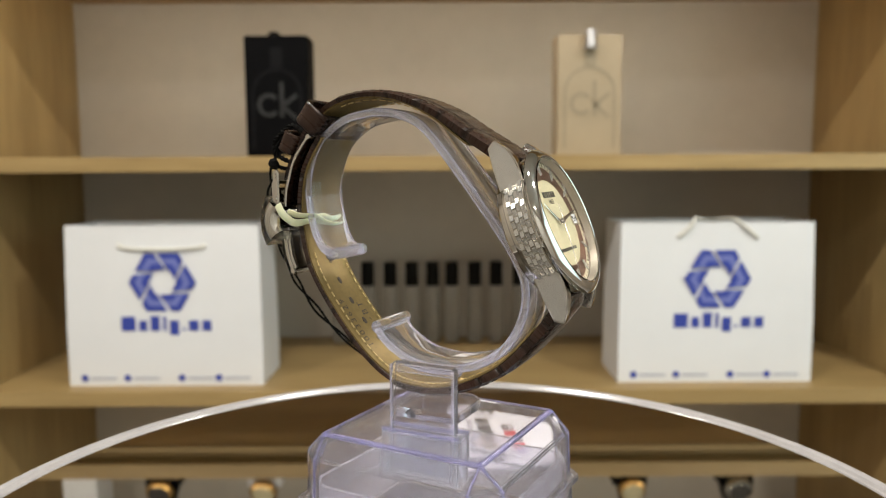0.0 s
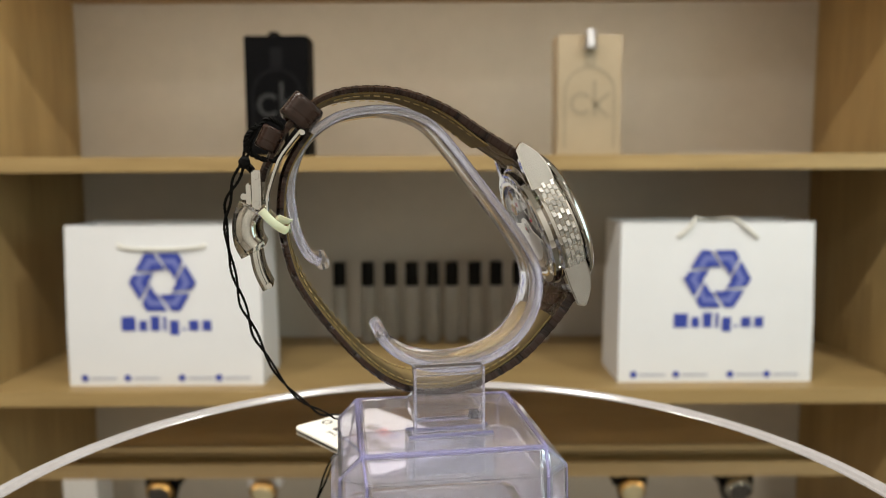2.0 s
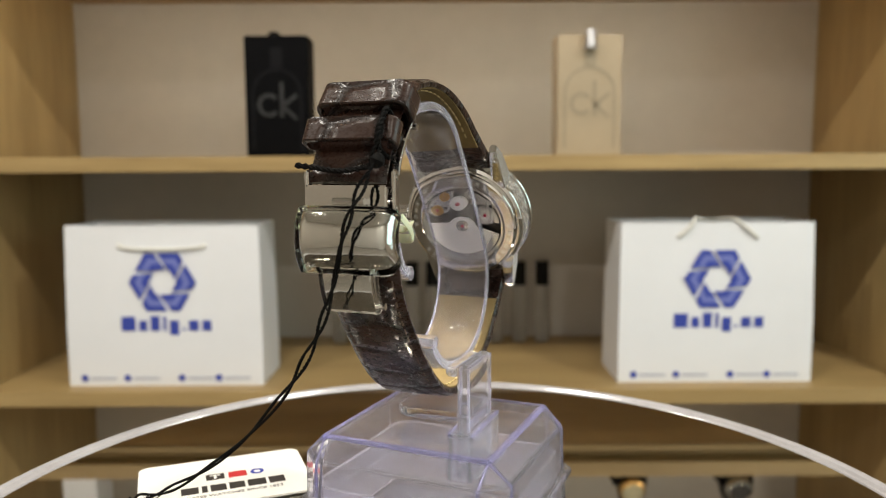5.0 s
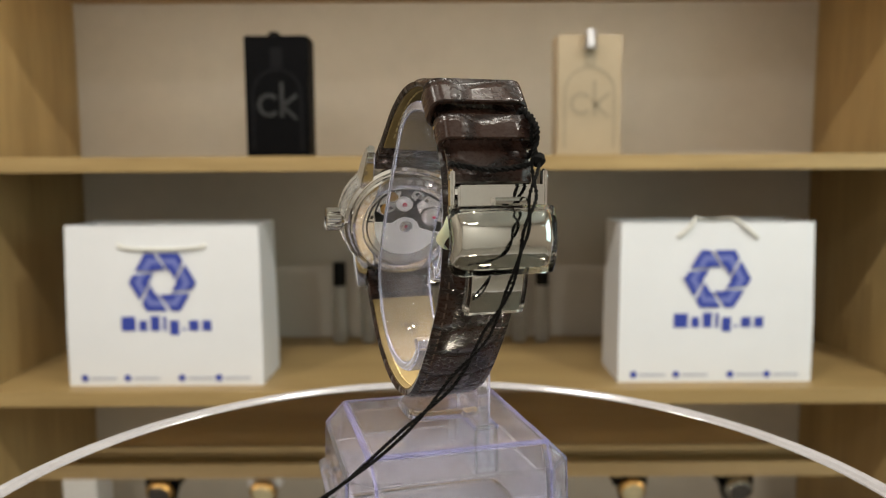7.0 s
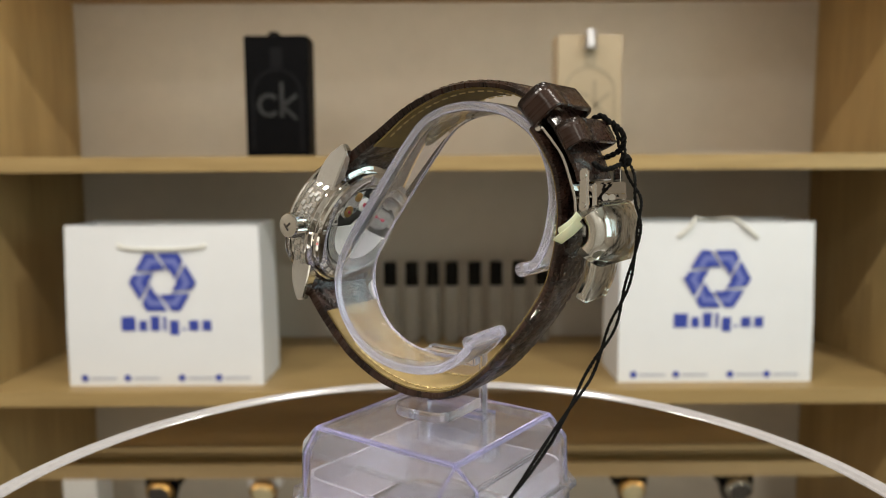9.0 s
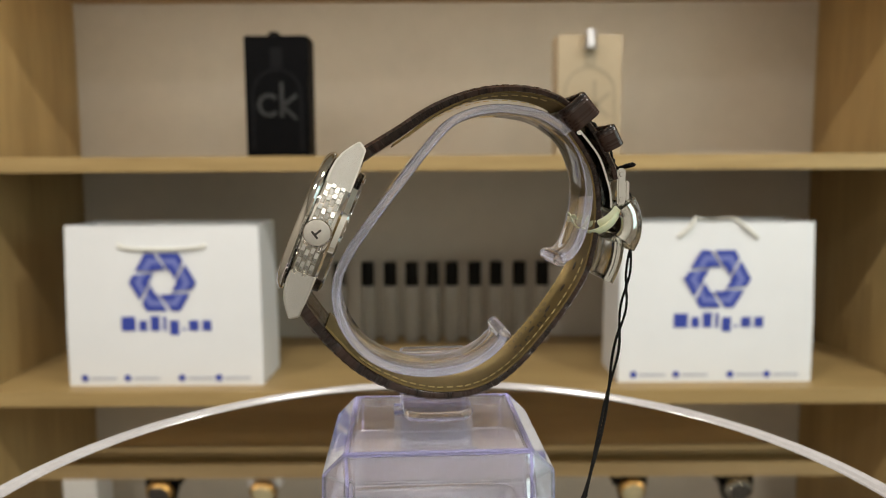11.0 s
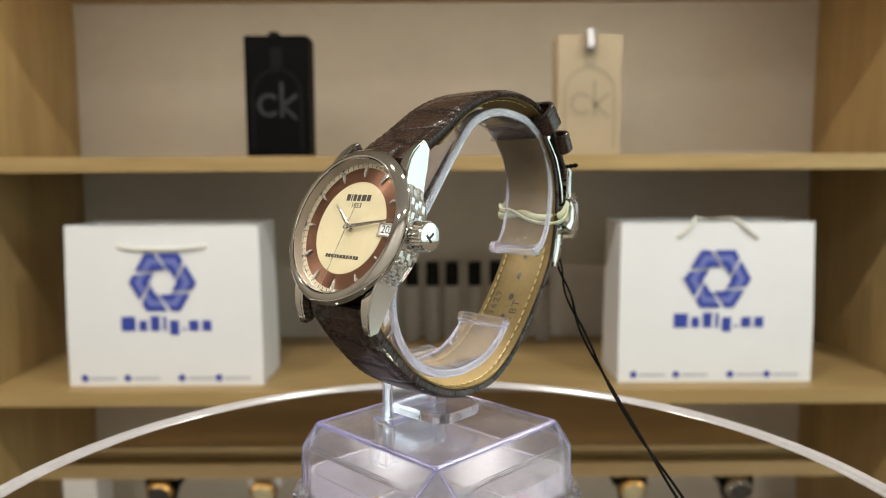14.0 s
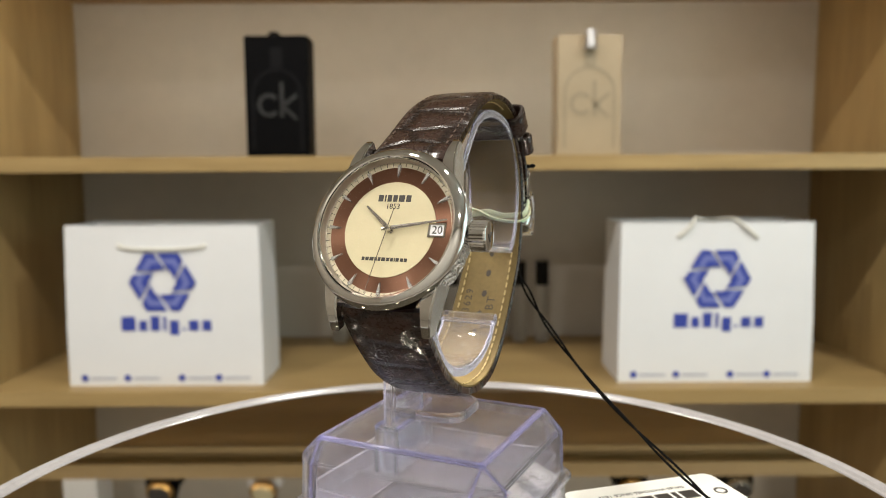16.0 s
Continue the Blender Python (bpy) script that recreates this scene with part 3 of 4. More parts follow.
base_part = part("base", base_shell(), CLEAR, stand, "hollow faceted clear base", 20)
base_part.matrix_basis = pose(0.0009, 0, 0, 0, 0, -2.6)
t = 20.05 * MM
for i in range(4):
    R4 = Matrix.Rotation(radians(90 * i), 4, "Z")
    part("edge", tube(bmesh.new(), [R4 @ Vector((t, -t, 26.9 * MM)), R4 @ Vector((t, t, 26.9 * MM))], 0.62 * MM, 8), CLEAR_EDGE, base_part, "violet-tinted edge")
    for a, b in (((19.4, -24.8), (20.0, -20.2)), ((24.8, -19.4), (20.2, -20.0))):
        part("edge", tube(bmesh.new(), [R4 @ Vector((a[0] * MM, a[1] * MM, 22.2 * MM)), R4 @ Vector((b[0] * MM, b[1] * MM, 26.6 * MM))], 0.3 * MM, 6), CLEAR_EDGE, base_part, "violet-tinted edge")
        part("edge", tube(bmesh.new(), [R4 @ Vector((a[0] * MM, a[1] * MM, 12.0 * MM)), R4 @ Vector((a[0] * MM, a[1] * MM, 22.2 * MM))], 0.35 * MM, 6), CLEAR_EDGE, base_part, "violet-tinted edge")
bm = bmesh.new()
rim = [rounded(-h, h, -h, h, q) for h, q in ((22.9 * MM, 5.2 * MM), (21.9 * MM, 4.4 * MM))]
rings = [[bm.verts.new((x, y, z * MM)) for x, y in rim[k]] for k, z in ((0, 2.2), (0, 16.0), (1, 16.0), (1, 2.2))]
for a, b in zip(rings, rings[1:] + rings[:1]):
    for i in range(len(a)):
        j = (i + 1) % len(a)
        bm.faces.new((a[i], a[j], b[j], b[i]))
inner_box = part("inner_box", bm, MILKY, stand, "milky inner box with rounded corners", 30)
inner_box.matrix_basis = base_part.matrix_basis
part("floor_plate", box(bmesh.new(), -21.4 * MM, -21.4 * MM, 0.4 * MM, 21.4 * MM, 21.4 * MM, 2.0 * MM, None, 0.3 * MM), COOLFROST, stand, "clear floor plate of the base")
# socket, post, tongue and ring
bm = bmesh.new()
for a in ((-9.1, -11.8, 10.7, -10.8), (-9.1, -6.8, 10.7, -5.8), (-9.1, -10.8, -7.9, -6.8), (9.4, -10.8, 10.7, -6.8)):
    box(bm, a[0] * MM, a[1] * MM, 17 * MM, a[2] * MM, a[3] * MM, 27.8 * MM)
part("socket", bm, COOLFROST, stand, "clear rectangular socket")
for y in (-11.6, -6.0):
    part("edge", tube(bmesh.new(), [Vector((-9.0 * MM, y * MM, 27.8 * MM)), Vector((10.6 * MM, y * MM, 27.8 * MM))], 0.4 * MM, 8), CLEAR_EDGE, stand, "violet-tinted edge")
post = part("post", box(bmesh.new(), -7.5 * MM, -10.4 * MM, 17.2 * MM, 8.8 * MM, -7.4 * MM, 43.4 * MM, None, 0.5 * MM), CLEAR, stand, "flat clear post")
for x in (-7.3, 8.6):
    part("edge", tube(bmesh.new(), [Vector((x * MM, -10.2 * MM, 28 * MM)), Vector((x * MM, -10.2 * MM, 43 * MM))], 0.35 * MM, 6), CLEAR_RIM, post)
part("saddle", box(bmesh.new(), -7.3 * MM, -7.3 * MM, 40.6 * MM, 8.6 * MM, -4.6 * MM, 43.0 * MM, None, 0.4 * MM), CLEAR, stand, "clear saddle between post and band")
out = [(-7.5, -7.3), (8.8, -7.3)]
for cx_, cy_, a in ((3.8, 4.0, 0), (-2.5, 4.0, 90)):
    out += [(cx_ + 5 * math.cos(radians(a + 15 * k)), cy_ + 5 * math.sin(radians(a + 15 * k))) for k in range(7)]
bm = prism(bmesh.new(), [(x * MM, y * MM) for x, y in out], 29.9 * MM, 32.3 * MM)
bmesh.ops.bevel(bm, geom=bm.edges[:], offset=0.35 * MM, segments=2, affect="EDGES")
part("tongue", bm, CLEAR, stand, "rounded clear tongue plate")
RING = [(-27.6, 67.4), (-29.9, 68.6), (-31.9, 72.0), (-33.3, 77.2), (-33.8, 83.4), (-32.6, 89.6), (-29.4, 95.3), (-23.3, 99.6), (-16.9, 101.1), (-11.9, 101.3), (-6.9, 100.4), (-1.8, 97.9), (3.2, 92.5), (9.6, 84.4), (16.1, 75.9), (20.6, 69.4), (23.3, 63.6), (23.5, 57.7), (21.5, 51.8), (17.4, 46.7), (11.1, 43.1), (3.3, 41.7), (-4.6, 42.6), (-9.8, 45.0), (-13.2, 47.9), (-14.2, 49.8)]
ring = part("holder_ring", strip(bmesh.new(), line(RING), lambda s: rounded(-4.7 * MM, 9.1 * MM, -1.05 * MM, 1.05 * MM, 0.4 * MM)), CLEAR, stand, "curved clear band")
for y, side in ((-4.72, -0.08), (9.12, 0.08)):
    part("band_side", strip(bmesh.new(), line(RING), lambda s, y=y, side=side: rounded(min(y, y + side) * MM, max(y, y + side) * MM, -0.8 * MM, 0.8 * MM, 0.03 * MM)), CLEAR_SIDE, ring, "frosted side of the band")
    # Thin pale tubes imitate the highlights along the band's edges.
    for off in (-0.7, 0.7):
        base_line = line(RING)
        shifted = []
        for i, p in enumerate(base_line):
            d = (base_line[min(i + 1, len(base_line) - 1)] - base_line[max(i - 1, 0)]).normalized()
            shifted.append(p + Vector((d.z, 0, -d.x)) * off * MM + Vector((0, (y - side * 3) * MM, 0)))
        part("edge", tube(bmesh.new(), shifted, 0.16 * MM, 6), CLEAR_RIM, ring, "violet-tinted edge")
for x, z in ((-27.2, 67.2), (-14.2, 50.1)):
    part("tip", tube(bmesh.new(), [Vector((x * MM, -5.0 * MM, z * MM)), Vector((x * MM, -4.7 * MM, z * MM)), Vector((x * MM, 9.1 * MM, z * MM)), Vector((x * MM, 9.4 * MM, z * MM))], 1.55 * MM, 14), CLEAR, ring, "rounded bead along the end")

for ob in stand.children_recursive:
    if ob.data.materials[0] in (CLEAR, CLEAR_EDGE, CLEAR_RIM, CLEAR_SIDE, COOLFROST):
        ob.visible_shadow = False

# ---- wrist watch ----
watch = empty("wristwatch", "steel wristwatch with cream and brown dial and brown leather strap", "wristwatch")
SPUN.append(watch)
Y0 = 2.0
tilt = radians(22.8)
un, uu = Vector((math.cos(tilt), 0, math.sin(tilt))), Vector((-math.sin(tilt), 0, math.cos(tilt)))
CM = Matrix.Identity(4)
for i in range(3):
    CM[i][0], CM[i][1], CM[i][2] = (0, 1, 0)[i], uu[i], un[i]
CM.translation = Vector((24.1 * MM, Y0 * MM, 74.15 * MM))


def on_case(ob):
    """Sets a part built in case space (crown, twelve, dial) at the case's pose."""
    ob.matrix_parent_inverse = Matrix.Identity(4)
    ob.matrix_basis = CM
    return ob


def mmprof(p):
    return [(r * MM, h * MM) for r, h in p]


case = on_case(part("case", lathe(bmesh.new(), mmprof([(13.6, -0.6), (15.2, -0.5), (15.9, 0.0), (16.0, 0.3), (16.0, 5.4), (15.6, 5.7), (14.0, 5.7)]), 96, None, True), STEEL, watch, "polished round steel case"))
bezel = part("bezel", lathe(bmesh.new(), mmprof([(14.6, 5.75), (16.3, 5.75), (16.75, 5.95), (16.9, 6.3), (16.75, 6.7), (16.0, 7.45), (15.3, 7.8), (14.95, 7.9), (14.7, 7.8), (14.5, 7.5), (14.45, 6.5)]), 128, None, True), STEEL, case, "polished steel bezel")
part("rehaut", lathe(bmesh.new(), mmprof([(14.1, 5.25), (14.45, 5.25), (14.48, 7.4), (14.4, 7.4)]), 96, None, True), REHAUT, case, "satin inner ring")
part("dial", lathe(bmesh.new(), mmprof([(0, 5.2), (9.95, 5.2), (10.0, 5.15), (10.0, 4.8), (0, 4.8)]), 96), DIAL, case, "cream dial centre")
part("dial_ring", lathe(bmesh.new(), mmprof([(10.0, 5.1), (13.2, 5.1), (13.2, 4.8), (10.0, 4.8)]), 128, None, True), SUNRAY, case, "brown sunray dial ring")
part("minute_track", lathe(bmesh.new(), mmprof([(13.2, 5.2), (14.2, 5.3), (14.2, 4.8), (13.2, 4.8)]), 96, None, True), DIALTRACK, case, "cream minute track")
bm = bmesh.new()
for i in range(60):
    w = 0.11 if i % 5 else 0.2
    box(bm, -w / 2 * MM, 13.35 * MM, 5.22 * MM, w / 2 * MM, 13.95 * MM, 5.33 * MM, Matrix.Rotation(radians(-6 * i), 4, "Z"))
tagged(part("minute_marks", bm, PRINT, case, "fine dark minute marks", 0), kind="stuff")
for i in range(12):
    if i == 3:
        continue
    bm = bmesh.new()
    b = bmesh.new()
    vs = [b.verts.new((x * MM, y * MM, z * MM)) for x, y, z in ((-0.55, 13.7, 5.15), (0.55, 13.7, 5.15), (0.12, 11.0, 5.15), (-0.12, 11.0, 5.15), (-0.4, 13.6, 5.5), (0.4, 13.6, 5.5), (0.0, 11.1, 5.55))]
    for f in ((0, 1, 2, 3), (0, 1, 5, 4), (1, 2, 6, 5), (3, 0, 4, 6), (2, 3, 6), (4, 5, 6)):
        b.faces.new([vs[k] for k in f])
    pour(b, bm, Matrix.Rotation(radians(-30 * i), 4, "Z"))
    part("hour_marker", bm, SATIN, case, "", 0)


def hand(name, ang, length, tail, w0, w1, z, label=""):
    b = bmesh.new()
    vs = [b.verts.new((x * MM, y * MM, h * MM)) for x, y, h in ((-w0, 0, z), (0, 0, z + 0.16), (w0, 0, z), (w1, length, z), (0, length + w1, z + 0.08), (-w1, length, z), (w0 * 0.7, -tail, z), (0, -tail, z + 0.1), (-w0 * 0.7, -tail, z))]
    for f in ((0, 1, 4, 5), (1, 2, 3, 4), (0, 8, 7, 1), (1, 7, 6, 2), (0, 5, 4, 3, 2, 6, 7, 8)):
        b.faces.new([vs[k] for k in f])
    b.transform(Matrix.Rotation(radians(-ang), 4, "Z"))
    return part(name, b, POINTER, case, label, 0)


hand("hour_hand", 309, 7.3, 1.2, 0.5, 0.18, 5.5, "tapered steel hour hand")
hand("minute_hand", 80.5, 12.6, 1.4, 0.46, 0.16, 5.85, "tapered steel minute hand")
hand("second_hand", 191, 13.7, 4.0, 0.12, 0.07, 6.2, "thin steel second hand")
part("hand_hub", lathe(bmesh.new(), mmprof([(0, 6.55), (0.45, 6.5), (0.6, 6.2), (0.75, 5.9), (0.75, 5.2), (0, 5.2)]), 24), STEEL, case)
bm = bmesh.new()
for a in ((8.6, -1.45, 9.0, 1.45), (11.9, -1.45, 12.3, 1.45), (9.0, 1.1, 11.9, 1.45), (9.0, -1.45, 11.9, -1.1)):
    box(bm, a[0] * MM, a[1] * MM, 5.1 * MM, a[2] * MM, a[3] * MM, 5.45 * MM)
datew = part("date_window", bm, STEEL, case, "bright framed date window")
part("date_disc", box(bmesh.new(), 9.0 * MM, -1.1 * MM, 5.0 * MM, 11.9 * MM, 1.1 * MM, 5.22 * MM), PAPER, datew, "white date disc")
lettering("date_numeral", "20", 2.3 * MM, PRINT, datew, Matrix.Translation((10.45 * MM, 0.0, 5.24 * MM)))
bm = bars(bmesh.new(), [v * MM for v in (1.1, 0.32, 0.95, 0.95, 1.3, 1.1)], 0.32 * MM, 1.4 * MM, Matrix.Translation((0.1 * MM, 6.5 * MM, 5.2 * MM)))
part("dial_print", bm, PRINT, case, "dark bars of the maker's mark", 0)
lettering("dial_year", "1853", 1.6 * MM, PRINT, case, Matrix.Translation((0, 4.75 * MM, 5.22 * MM)))
bm = bars(bmesh.new(), [v * MM for v in (0.62, 0.74, 0.9, 0.58, 0.6, 0.84, 0.74, 0.6, 0.22, 0.66)], 0.19 * MM, 0.72 * MM, Matrix.Translation((-0.85 * MM, -6.3 * MM, 5.2 * MM)))
bars(bm, [0.62 * MM, 0.66 * MM], 0.18 * MM, 0.72 * MM, Matrix.Translation((4.3 * MM, -6.3 * MM, 5.2 * MM)))
part("dial_print", bm, PRINT, case, "thin line of dark bars", 0)
crystal = part("crystal", lathe(bmesh.new(), mmprof([(0, 8.15), (8, 8.1), (13, 7.95), (14.35, 7.8), (14.35, 7.2), (13, 7.25), (0, 7.35)]), 96), CRYSTAL, case, "clear domed crystal")
crystal.visible_shadow = False
# flanks with a woven relief
for side in (1, -1):
    bm = bmesh.new()
    cols, rows_ = 14, 4
    for i in range(cols):
        for j in range(rows_):
            a = radians(-39 + 78 * (i + (0.25 if j % 2 else 0.75)) / cols)
            zc = (0.75 + 4.2 * (j + 0.5) / rows_)
            hw, hh = 16.0 * radians(78) / cols / 2 * 0.97, 4.2 / rows_ / 2 * 0.97
            b = bmesh.new()
            up0, up1 = (0.48, 0.16) if (i + j) % 2 else (0.16, 0.48)
            sx = hw
            vs = [b.verts.new((x * MM, y * MM, z * MM)) for x, y, z in ((15.9, -sx, -hh), (15.9, sx, -hh), (15.9, sx, hh), (15.9, -sx, hh), (16.0 + up0, -sx * 0.82, -hh * 0.8), (16.0 + up1, sx * 0.82, -hh * 0.8), (16.0 + up1, sx * 0.82, hh * 0.8), (16.0 + up0, -sx * 0.82, hh * 0.8))]
            for f in ((4, 5, 6, 7), (0, 1, 5, 4), (1, 2, 6, 5), (2, 3, 7, 6), (3, 0, 4, 7), (3, 2, 1, 0)):
                b.faces.new([vs[k] for k in f])
            pour(b, bm, Matrix.Rotation(a + (0 if side > 0 else math.pi), 4, "Z") @ Matrix.Translation((0, 0, zc * MM)))
    # Dull sheet added behind the cells: its tone imitates shade in the gaps.
    rec = bmesh.new()
    ends = []
    for i in range(29):
        g = radians(-40 + 80 * i / 28) + (0 if side > 0 else math.pi)
        ends.append([rec.verts.new((q * math.cos(g) * MM, q * math.sin(g) * MM, h * MM)) for q, h in ((15.85, 0.7), (16.06, 0.7), (16.06, 5.0), (15.85, 5.0))])
    for a, b in zip(ends, ends[1:]):
        for k in range(4):
            rec.faces.new((a[k], b[k], b[(k + 1) % 4], a[(k + 1) % 4]))
    rec.faces.new(ends[0][::-1])
    rec.faces.new(ends[-1])
    bmesh.ops.recalc_face_normals(rec, faces=rec.faces[:])
    part("flank_shade_sheet", rec, REHAUT, case, "dull steel sheet imitating shade between the woven cells", 0)
    tagged(part("woven_flank", bm, SATIN, case, "woven relief on the case flank", 0), kind="stuff")
LUG = [(9.6, 5.4), (12.5, 5.5), (15.0, 5.2), (17.2, 4.45), (19.2, 3.2), (20.7, 2.0), (20.85, 1.7), (19.7, 0.1), (19.4, -0.1), (15.0, -0.35), (9.6, -0.4)]


def lug_side(u):
    """How far the lug's flank stands from the middle line, at the run u."""
    return 12.6 - 0.15 * (u - 9.6)


for sx in (1, -1):
    for sy in (1, -1):
        b = bmesh.new()
        ins = [b.verts.new((sx * 9.15 * MM, sy * u * MM, n * MM)) for u, n in LUG]
        outs = [b.verts.new((sx * lug_side(u) * MM, sy * u * MM, n * MM)) for u, n in LUG]
        b.faces.new(ins)
        b.faces.new(outs[::-1])
        k = len(LUG)
        for i in range(k):
            j = (i + 1) % k
            b.faces.new((ins[i], outs[i], outs[j], ins[j]))
        bmesh.ops.recalc_face_normals(b, faces=b.faces)
        bmesh.ops.bevel(b, geom=[e for e in b.edges if e.calc_face_angle(0) > 0.9], offset=0.3 * MM, segments=2, affect="EDGES")
        part("lug", b, STEEL, case, "", 35)
        # brushed flank plate, a hair proud of the polished lug
        b = bmesh.new()
        mu, mn = 14.6, 2.3
        face = [(mu + (u - mu) * 0.93, mn + (n - mn) * 0.86) for u, n in LUG]
        lo = [b.verts.new((sx * (lug_side(u) - 0.1) * MM, sy * u * MM, n * MM)) for u, n in face]
        hi = [b.verts.new((sx * (lug_side(u) + 0.03) * MM, sy * u * MM, n * MM)) for u, n in face]
        b.faces.new(hi)
        b.faces.new(lo[::-1])
        for i in range(k):
            j = (i + 1) % k
            b.faces.new((lo[i], lo[j], hi[j], hi[i]))
        part("lug_flank", b, SATIN, case, "brushed flat side of the lug", 0)
# crown
cm = Matrix.Translation((0, 0, 2.75 * MM)) @ Matrix.Rotation(radians(90), 4, "Y")
b = bmesh.new()
n = 56
rings = []
for r, h in ((2.3, 15.6), (2.3, 16.6), (2.75, 16.7), (3.0, 17.0), (3.0, 20.0), (2.7, 20.4), (2.4, 20.5)):
    rings.append([b.verts.new(((r - (0.16 if r > 2.9 and i % 2 else 0)) * MM * math.cos(2 * math.pi * i / n), (r - (0.16 if r > 2.9 and i % 2 else 0)) * MM * math.sin(2 * math.pi * i / n), h * MM)) for i in range(n)])
for a, c in zip(rings, rings[1:]):
    for i in range(n):
        b.faces.new((a[i], a[(i + 1) % n], c[(i + 1) % n], c[i]))
b.faces.new(rings[-1])
b.transform(cm)
crown = part("crown", b, STEEL, case, "fluted steel crown", 25)
bm = bmesh.new()
for a in ((-0.95, 0.4, 0.95, 0.85), (-0.22, -1.0, 0.22, 0.4)):
    box(bm, a[0] * MM, a[1] * MM, 20.5 * MM, a[2] * MM, a[3] * MM, 20.6 * MM, cm @ Matrix.Rotation(radians(150), 4, "Z"))
part("crown_mark", bm, PRINT, crown, "dark engraved mark", 0)
# case back with a window on the movement
back = part("case_back", lathe(bmesh.new(), mmprof([(11.4, -2.15), (12.0, -2.3), (14.2, -2.1), (14.6, -1.7), (14.7, -0.5), (11.4, -0.5)]), 96, None, True), STEEL, case, "polished ring of the case back")
part("movement", lathe(bmesh.new(), mmprof([(0, -0.7), (11.4, -0.7), (11.4, -0.3), (0, -0.3)]), 64), DARKSTEEL, back, "dark movement plate")
part("movement_ring", lathe(bmesh.new(), mmprof([(10.5, -1.2), (11.4, -1.2), (11.4, -0.72), (10.5, -0.72)]), 96, None, True), SATIN, back, "bright ring round the movement")
RR = Matrix.Rotation(radians(12), 4, "Z")
out = [(10.2 * math.cos(radians(a)), 10.2 * math.sin(radians(a))) for a in range(184, 357, 6)] + [(3.4, 0.2), (2.4, 1.7), (1.0, 2.5), (-1.0, 2.5), (-2.4, 1.7), (-3.4, 0.2)]
bm = prism(bmesh.new(), [(x * MM, y * MM) for x, y in out], -1.6 * MM, -1.3 * MM, RR)
rotor = part("rotor", bm, ROTOR, back, "half-round winding rotor", 20)
out = [(q * math.cos(radians(a)), q * math.sin(radians(a))) for q, span in ((10.25, range(186, 355, 6)), (8.4, range(354, 185, -6))) for a in span]
part("rotor_weight", prism(bmesh.new(), [(x * MM, y * MM) for x, y in out], -1.72 * MM, -1.61 * MM, RR), SATIN, back, "raised outer weight of the rotor", 20)
for x, y, r, mt in ((0, 0, 1.9, SATIN), (0, 0, 1.2, STEEL), (0, 0, 0.45, RUBY), (0.6, 6.3, 1.9, ROTOR), (0.6, 6.3, 0.55, RUBY), (-6.6, 2.6, 1.5, SATIN), (-6.6, 2.6, 0.4, RUBY), (5.6, 4.6, 1.5, GOLD), (5.6, 4.6, 0.4, RUBY), (3.4, 8.4, 1.2, GOLD), (-2.9, 8.6, 0.8, STEEL)):
    top = -1.62 - (0.12 if r < 1.3 else 0.0) - (0.06 if r < 0.6 else 0.0)
    part("wheel", lathe(bmesh.new(), mmprof([(0, top), (r * 0.8, top), (r, top + 0.1), (r, -0.72), (0, -0.72)]), 28, Matrix.Translation((x * MM, y * MM, 0))), mt, back)
bm = bmesh.new()
for i in range(34):
    box(bm, 2.5 * MM, -0.11 * MM, -1.1 * MM, 2.95 * MM, 0.11 * MM, -0.75 * MM, Matrix.Translation((-6.6 * MM, 2.6 * MM, 0)) @ Matrix.Rotation(radians(360 / 34 * i), 4, "Z"))
lathe(bm, mmprof([(0, -1.1), (2.52, -1.1), (2.52, -0.75), (0, -0.75)]), 34, Matrix.Translation((-6.6 * MM, 2.6 * MM, 0)))
part("toothed_wheel", bm, SATIN, back, "steel wheel with fine teeth", 0)
for pts in ([(-9.6, 4.6), (-7.6, 7.0), (-4.6, 8.8), (-2.2, 6.0), (-3.2, 3.4), (-4.0, 5.2), (-6.4, 5.6)], [(-3.6, 9.6), (-1.6, 10.2), (-0.8, 8.6), (-1.8, 7.2)], [(1.2, 9.9), (2.8, 4.4), (6.2, 2.6), (8.2, 4.0), (6.8, 7.6), (4.2, 9.4)], [(7.8, 6.4), (9.2, 4.6), (10.1, 1.2), (8.0, 0.6), (8.6, 3.2)], [(-10.2, 1.6), (-9.4, 3.6), (-8.8, 0.4), (-10.1, 0.2)]):
    b = prism(bmesh.new(), [(x * MM, y * MM) for x, y in pts], -1.42 * MM, -0.72 * MM)
    bmesh.ops.bevel(b, geom=b.edges[:], offset=0.13 * MM, segments=1, affect="EDGES")
    part("bridge", b, SATIN, back)
for x, y in ((-8.4, 5.2), (-4.4, 7.4), (-2.2, 9.2), (2.6, 8.6), (6.9, 5.4), (9.2, 2.2), (3.6, 5.2)):
    part("screw", lathe(bmesh.new(), mmprof([(0, -1.5), (0.42, -1.47), (0.5, -1.38), (0.5, -1.2), (0, -1.2)]), 12, Matrix.Translation((x * MM, y * MM, 0))), PRINT, back)
bm = bmesh.new()
for a in range(0, 360, 9):
    if a % 90 < 60:
        box(bm, -0.5 * MM, 12.5 * MM, -2.33 * MM, 0.5 * MM, 13.5 * MM, -2.2 * MM, Matrix.Rotation(radians(a), 4, "Z"))
tagged(part("engraving", bm, SATIN, back, "ring of engraved bars", 0), kind="stuff")
bg = part("back_glass", lathe(bmesh.new(), mmprof([(0, -2.1), (11.4, -2.1), (11.4, -1.8), (0, -1.8)]), 64), CRYSTAL, back, "clear back window")
bg.visible_shadow = False

